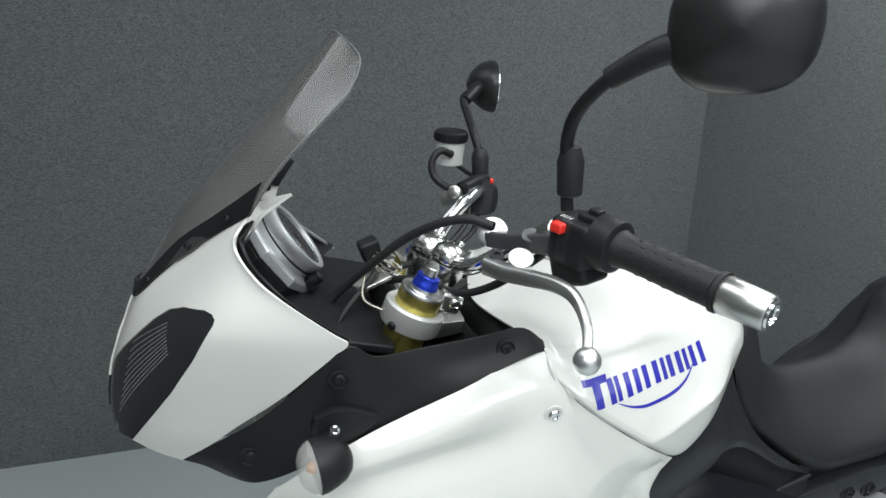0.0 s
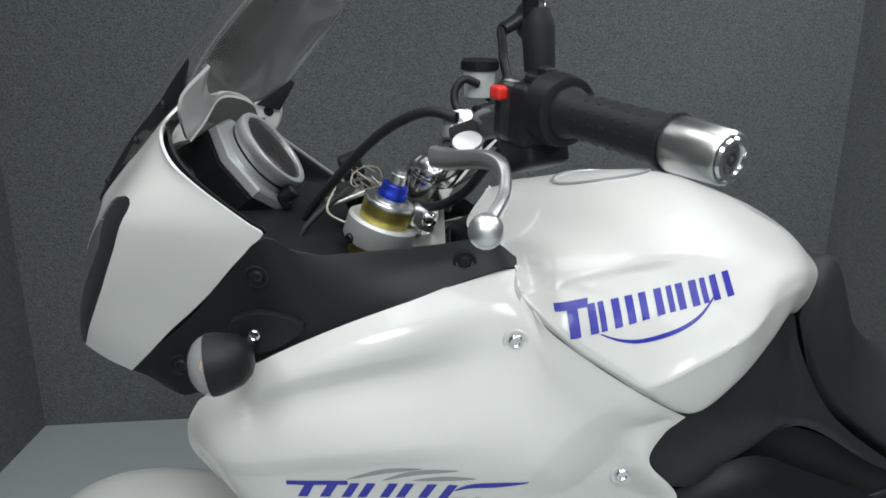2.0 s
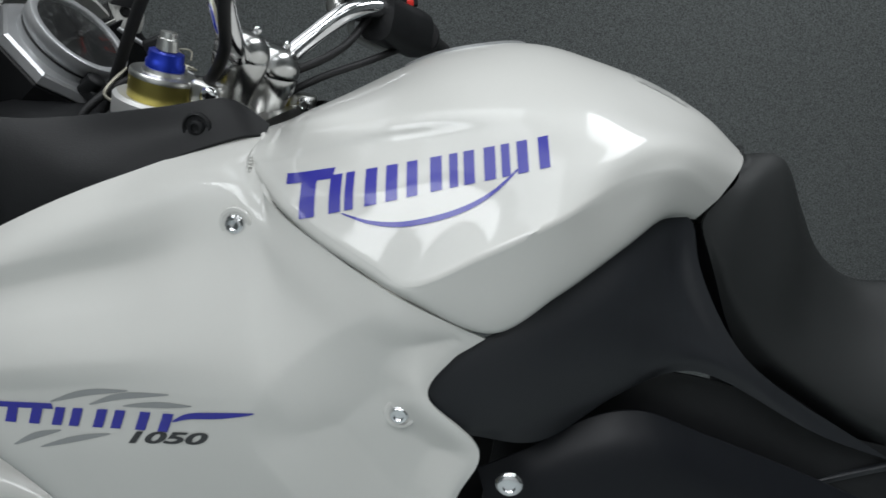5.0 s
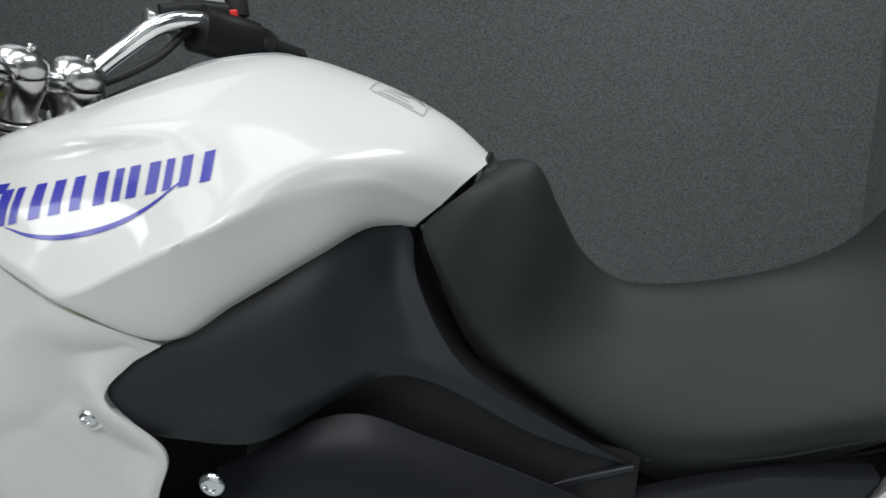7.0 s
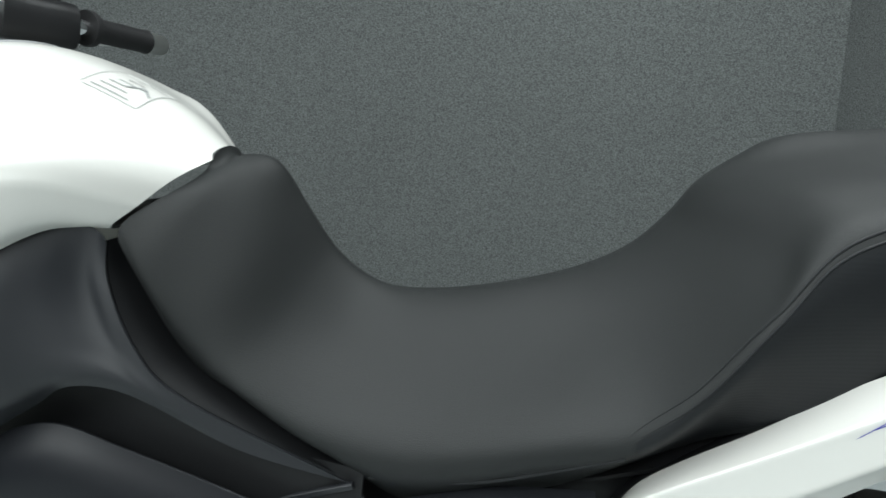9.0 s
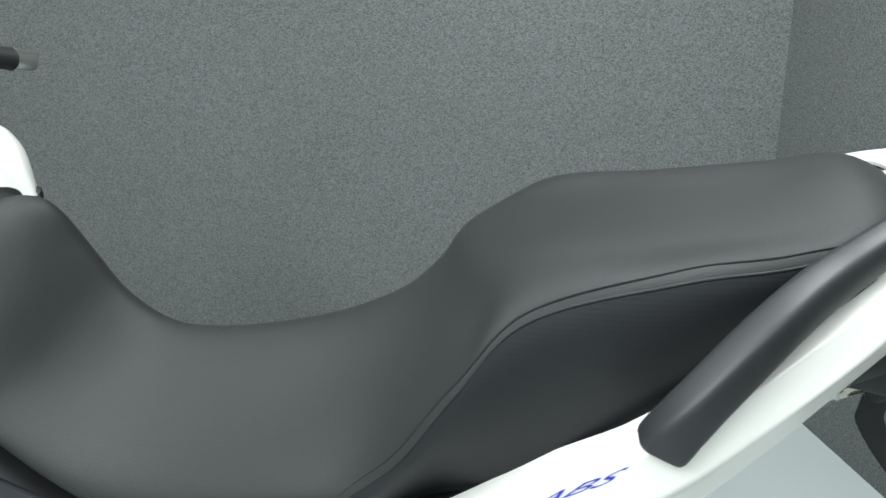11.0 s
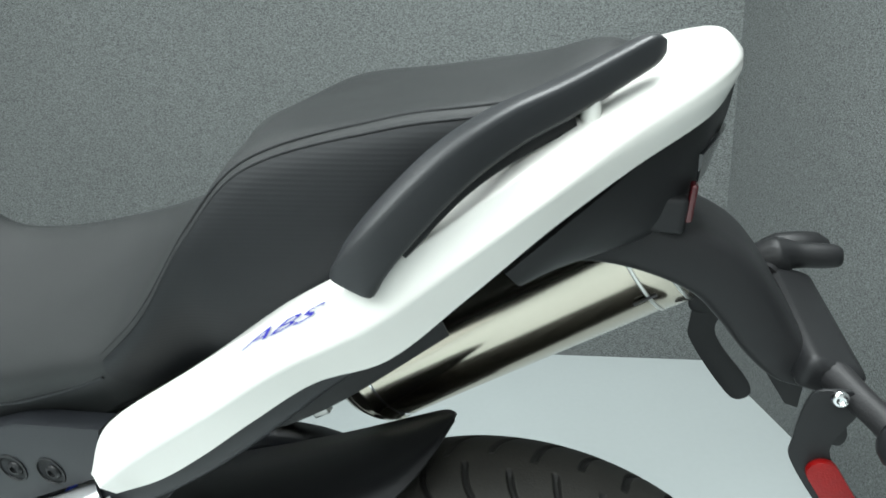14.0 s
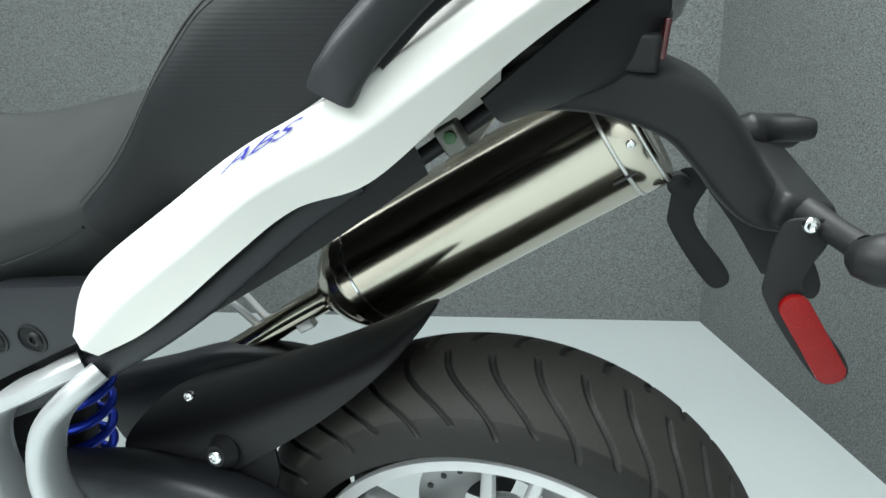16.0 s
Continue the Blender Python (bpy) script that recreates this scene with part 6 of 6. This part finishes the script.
fine = curve_through(SEAM, 40)
for dz in (0.001, 0.0065):
    part("seat_seam", tube([on_seat(p.x - dz * 0.8 * (1 - ease(0.86, 0.98, p.z)), p.z + dz * (0.5 + 0.5 * ease(0.86, 0.98, p.z)), 0.0002) for p in fine], [min(0.0011, 0.0002 + 0.00008 * i) for i in range(40)], 120, 8), VINYL_SIDE, seat)
FLANK = [[p for p in SEAM], [(x, y, z + 0.006) for x, y, z in BASE[8:15]]]
flank_bm = bmesh.new()
grid = [[flank_bm.verts.new(on_seat(p.x, p.z, 0.0009)) for p in row] for row in surface(FLANK, 70, 16)]
for r0, r1 in zip(grid, grid[1:]):
    for q in range(69):
        flank_bm.faces.new((r0[q], r0[q + 1], r1[q + 1], r1[q]))
part("seat_flank", flank_bm, RIBBED, seat, "ribbed black cloth flank")
piping = [tuple(seat_at(x, z, 0.0003)) for x, z in ((-0.45, 0.755), (-0.36, 0.768), (-0.29, 0.79), (-0.24, 0.812))]
part("seat_seam", tube(piping, 0.0015, 40, 8), VINYL_SIDE, seat)

# -- tail underside and plate arm
UNDER = [
    [(0.035, -0.132, 0.942), (0.07, -0.115, 0.968), (0.12, -0.085, 1.003), (0.165, -0.048, 1.033), (0.192, 0, 1.048)],
    [(0.042, -0.116, 0.925), (0.085, -0.09, 0.945), (0.135, -0.068, 0.974), (0.168, -0.04, 1.004), (0.187, 0, 1.017)],
    [(0.045, -0.066, 0.912), (0.095, -0.06, 0.926), (0.14, -0.05, 0.943), (0.165, -0.035, 0.973), (0.175, 0, 0.983)],
    [(0.045, 0, 0.912), (0.095, 0, 0.926), (0.14, 0, 0.943), (0.165, 0, 0.973), (0.172, 0, 0.98)],
]
part("tail_underside", sheet(UNDER + flip(UNDER[:-1], AXIS_N, AXIS_P)[::-1], 34, 30, 0.003), BLACKP, bike, "matt black tail underside", 35)
part("tail_light", sheet([[(0.168, -0.045, 1.0), (0.188, 0, 1.012), (0.168, 0.045, 1.0)], [(0.166, -0.04, 0.975), (0.178, 0, 0.98), (0.166, 0.04, 0.975)]], 12, 5, 0.003), HEADLAMP, bike)
ARM = [(0.04, 0, 0.93), (0.1, 0, 0.933), (0.15, 0, 0.922), (0.188, 0, 0.903), (0.212, 0, 0.876), (0.232, 0, 0.846), (0.25, 0, 0.828), (0.275, 0, 0.822)]
arm = part("plate_arm", sweep(ARM, lambda k: oval(0.062 - 0.006 * math.sin(math.pi * min(1, k * 1.2)), 0.021 + 0.008 * math.sin(math.pi * k) - 0.004 * k, 28, 4.5), 44), BLACKP, bike, "matt black number plate arm")
part("arm_head", block((0.046, 0.17, 0.03), pose(0.272, 0.008, 0.83, 0, 18, 0), 0.01), BLACKP, arm)
for y0 in (-0.052,):
    part("side_reflector", block((0.005, 0.012, 0.03), pose(0.164, y0 - 0.002, 0.966, 0, 6, 0), 0.002), DARKRED, arm, "small dark red reflector")
    part("reflector_boss", block((0.03, 0.02, 0.03), pose(0.147, y0, 0.957, 0, 6, 0), 0.006), BLACKP, arm)
BRACE = [(0.192, 0.885), (0.236, 0.85), (0.283, 0.793), (0.289, 0.77), (0.286, 0.724), (0.274, 0.728), (0.243, 0.78), (0.214, 0.821), (0.208, 0.841)]
part("plate_brace", plate(BRACE, 0.028, 0.034, 0.001), BLACKP, arm, "black brace behind the plate arm")
for x, z in ((0.248, 0.806), (0.262, 0.794)):
    screw(arm, (x, 0.028, z), (0, -1, 0), 0.005, BLACKP)


def strap(y0, refl, dx=0.0, dz=0.0):
    """A flat bracket with a rounded oblong end, which carries a reflector."""
    top = [(0.268, 0.84), (0.253, 0.835), (0.245, 0.79), (0.246, 0.772), (0.29, 0.702), (0.303, 0.693), (0.315, 0.7), (0.314, 0.715), (0.272, 0.782), (0.285, 0.822), (0.28, 0.838)]
    b = part("reflector_bracket", plate([(x + dx, z + dz) for x, z in top], y0, y0 + 0.003, 0.0008, 60), BLACKP, arm, "black bracket with an oblong end")
    if refl:
        o = []
        a = Vector((0.2685 + dx, 0.7655 + dz))
        e = Vector((0.3015 + dx, 0.709 + dz))
        d = (e - a).normalized()
        nrm = Vector((-d.y, d.x))
        for k in range(13):
            t = math.pi * k / 12
            o.append(e + d * 0.0115 * math.sin(t) + nrm * 0.0115 * math.cos(t))
        for k in range(13):
            t = math.pi * k / 12
            o.append(a - d * 0.0115 * math.sin(t) - nrm * 0.0115 * math.cos(t))
        part("reflector", plate([tuple(v) for v in o], y0 - 0.006, y0, 0.0015), REFLECT, b, "red oblong reflector")
    return b


strap(-0.1, True)
strap(0.114, False, -0.052, -0.03)
part("plate_tab", plate([(0.275, 0.8), (0.285, 0.795), (0.305, 0.755), (0.302, 0.74), (0.292, 0.742), (0.272, 0.778)], -0.04, -0.037, 0.001, 30), BLACKP, arm)
screw(arm, (0.269, -0.104, 0.836), (0, -1, 0.1), 0.0065)
for f, x0, z0 in ((-1, 0.275, 0.832), (1, 0.25, 0.842)):
    part("signal_stalk", tube([(x0, 0.07 * f, z0), (x0 + 0.012, 0.1 * f, z0 - 0.002), (x0 + 0.022, 0.125 * f, z0 - 0.004)], [0.013, 0.0105, 0.0105], 12), RUBBER, arm)
    pod = part("turn_signal", lathe([(-0.028, 0.005), (-0.024, 0.012), (-0.01, 0.018), (0.01, 0.0195), (0.03, 0.018), (0.04, 0.011), (0.042, 0.0)], (x0 + 0.035, 0.145 * f, z0 - 0.004), (1, 0.15 * f, 0), 26), BLACKP, arm, "black rear turn signal")
part("far_stalk", tube([(0.245, 0.1, 0.84), (0.262, 0.1, 0.848), (0.272, 0.1, 0.852), (0.276, 0.1, 0.853), (0.318, 0.1, 0.853), (0.322, 0.1, 0.853)], [0.02, 0.021, 0.0205, 0.0135, 0.0125, 0.009], 24), BLACKP, arm)
part("signal_plug", lathe([(0, 0.01), (0.012, 0.012), (0.02, 0.012), (0.022, 0.009)], (0.2, 0.118, 0.795), (0, -1, 0), 16), BLACKP, arm)

# -- exhaust
m0, md = Vector((-0.238, 0.14, 0.622)), Vector((0.405, 0.0, 0.238)).normalized()
can = part("silencer", lathe([(0.0, 0.022), (0.004, 0.038), (0.02, 0.056), (0.04, 0.07), (0.05, 0.0745), (0.057, 0.0755), (0.06, 0.077), (0.066, 0.077), (0.069, 0.075), (0.43, 0.075), (0.432, 0.0765), (0.46, 0.0765), (0.464, 0.074), (0.466, 0.065), (0.45, 0.03), (0.43, 0.028)], m0, md, 64), STEEL, bike, "polished steel silencer")
part("inlet_ring", lathe([(-0.012, 0.021), (-0.011, 0.0265), (-0.002, 0.0265), (0.0, 0.024)], m0, md, 32), STEEL, can)
part("seam_ring", lathe([(0.078, 0.0753), (0.079, 0.0762), (0.0815, 0.0762), (0.0825, 0.0753)], m0, md, 60), CHROME, can)
part("maker_plate", block((0.075, 0.001, 0.016), Matrix.Translation(m0 + md * 0.15 + Vector((0.014, -0.0705, 0.026))) @ pose(0, 0, 0, -20, -30.4, 0), 0.0003), ALU, can)
band = part("end_band", lathe([(0.4265, 0.0752), (0.4275, 0.0764), (0.4305, 0.0764), (0.4315, 0.0752)], m0, md, 64), ALU, can)
part("end_band", lathe([(0.4575, 0.0766), (0.4585, 0.0775), (0.4605, 0.0775), (0.4615, 0.0766)], m0, md, 64), ALU, can)
cr = md.cross(Vector((0, -1, 0))).normalized()
for ang, ln, wd in ((22, 0.026, 0.003),):
    o = Vector((0, -1, 0)) * math.cos(radians(ang)) + cr * math.sin(radians(ang))
    part("band_clip", block((ln, wd, 0.003), Matrix.Translation(m0 + md * (0.425 if wd < 0.01 else 0.432) + o * 0.077) @ Matrix((md, o.cross(md), o)).transposed().to_4x4(), 0.001), BLACKD, band)
screw(can, tuple(m0 + md * 0.447 + Vector((0.0, -0.0762, 0.002))), (0, -1, 0), 0.005)
pipe = part("link_pipe", tube([(-0.55, 0.1, 0.44), (-0.47, 0.125, 0.485), (-0.39, 0.135, 0.53), (-0.31, 0.14, 0.58), (-0.235, 0.14, 0.624)], 0.02, 40, 24), STEEL, can, "bronzed steel link pipe")
part("pipe_bracket", block((0.03, 0.012, 0.024), pose(-0.29, 0.13, 0.575, 0, -28, 0), 0.003), ALU, can)
ALU_DULL = mat("dull_zinc_plate", (0.2, 0.2, 0.18), 0.5, metal=0.6, vary=0.2)
hb = part("silencer_bracket", block((0.024, 0.02, 0.03), pose(-0.02, 0.004, 0.877, 0, -28, 0), 0.004), ALU_DULL, can, "dull metal silencer bracket")
part("bracket_bolt", lathe([(0, 0.0065), (0.004, 0.0065), (0.005, 0.004)], (-0.02, -0.006, 0.88), (0, -1, 0), 8), mat("green_marked_bolt", (0.07, 0.16, 0.075), 0.5), hb)
part("bracket_bar", tube([(-0.075, 0.02, 0.842), (-0.015, 0.02, 0.88), (0.05, 0.025, 0.922)], 0.009, 10), BLACKP, can)
for pts in ([(-0.52, 0.2, 0.6), (-0.475, 0.2, 0.572), (-0.44, 0.2, 0.545), (-0.405, 0.2, 0.505)], [(-0.475, 0.2, 0.66), (-0.45, 0.2, 0.61), (-0.425, 0.2, 0.572), (-0.395, 0.2, 0.53)]):
    part("frame_strut", tube(pts, 0.0065, 20, 12), SILVER, bike, "curved pale tube behind the link pipe")

# -- printed notice on the tank top and the filler cap
top_tree = BVHTree.FromPolygons([v.co for v in tank.data.vertices], [p.vertices for p in tank.data.polygons])


def top_at(x, y, out=0.0006):
    h = top_tree.ray_cast(Vector((x, y, 1.4)), Vector((0, 0, -1)))
    return h[0] + h[1] * out if h[0] else Vector((x, y, 1.1))


def top_bar(name, x0, y0, x1, y1, w, material, parent, out):
    bm = bmesh.new()
    a, b = Vector((x0 + 0.043, y0 - 0.02, 0)), Vector((x1 + 0.043, y1 - 0.02, 0))
    d = (b - a).normalized()
    s = Vector((-d.y, d.x, 0)) * w / 2
    g = [[bm.verts.new(top_at(*(a.lerp(b, i / 8) + s * k).xy, out)) for k in (-1, 0, 1)] for i in range(9)]
    for p, q in zip(g, g[1:]):
        for k in range(2):
            bm.faces.new((p[k], p[k + 1], q[k + 1], q[k]))
    return part(name, bm, material, parent)


NOTICE = mat("faint_clear_sticker", (0.64, 0.65, 0.62), 0.35, coat=0.5, vary=0.03)
notice = top_bar("warning_label", -0.745, 0.035, -0.7, 0.035, 0.062, NOTICE, bike, 0.0004)
for k in range(7):
    top_bar("print_line", -0.742 + 0.003 * k, 0.01 + k * 0.0085, -0.709 - 0.006 * (k % 3), 0.01 + k * 0.0085, 0.0015, GREYD, notice, 0.0008)
for xx, yy in ((-0.748, 0.006), (-0.699, 0.006)):
    top_bar("print_line", xx, yy, xx, yy + 0.06, 0.0008, GREYD, notice, 0.0008)
top_bar("print_line", -0.748, 0.004, -0.699, 0.004, 0.0006, GREYD, notice, 0.0008)
top_bar("print_mark", -0.722, 0.028, -0.712, 0.04, 0.002, GREYD, notice, 0.001)
top_bar("print_mark", -0.712, 0.04, -0.702, 0.028, 0.002, GREYD, notice, 0.001)

bm = bmesh.new()
rows = []
for k in range(49):
    a = 2 * math.pi * k / 48
    rows.append([bm.verts.new(top_at(-0.865 + r * math.cos(a), 0.06 + r * math.sin(a), o)) for r, o in ((0.058, 0.0), (0.0585, 0.0022), (0.0625, 0.0022), (0.063, 0.0))])
for a, b in zip(rows, rows[1:]):
    for k in range(3):
        bm.faces.new((a[k], a[k + 1], b[k + 1], b[k]))
part("filler_cap_rim", bm, SILVER, bike, "thin ring round the filler cap")

# -- the rear half, built about its own wheel, scaled and turned to fit the camera's view
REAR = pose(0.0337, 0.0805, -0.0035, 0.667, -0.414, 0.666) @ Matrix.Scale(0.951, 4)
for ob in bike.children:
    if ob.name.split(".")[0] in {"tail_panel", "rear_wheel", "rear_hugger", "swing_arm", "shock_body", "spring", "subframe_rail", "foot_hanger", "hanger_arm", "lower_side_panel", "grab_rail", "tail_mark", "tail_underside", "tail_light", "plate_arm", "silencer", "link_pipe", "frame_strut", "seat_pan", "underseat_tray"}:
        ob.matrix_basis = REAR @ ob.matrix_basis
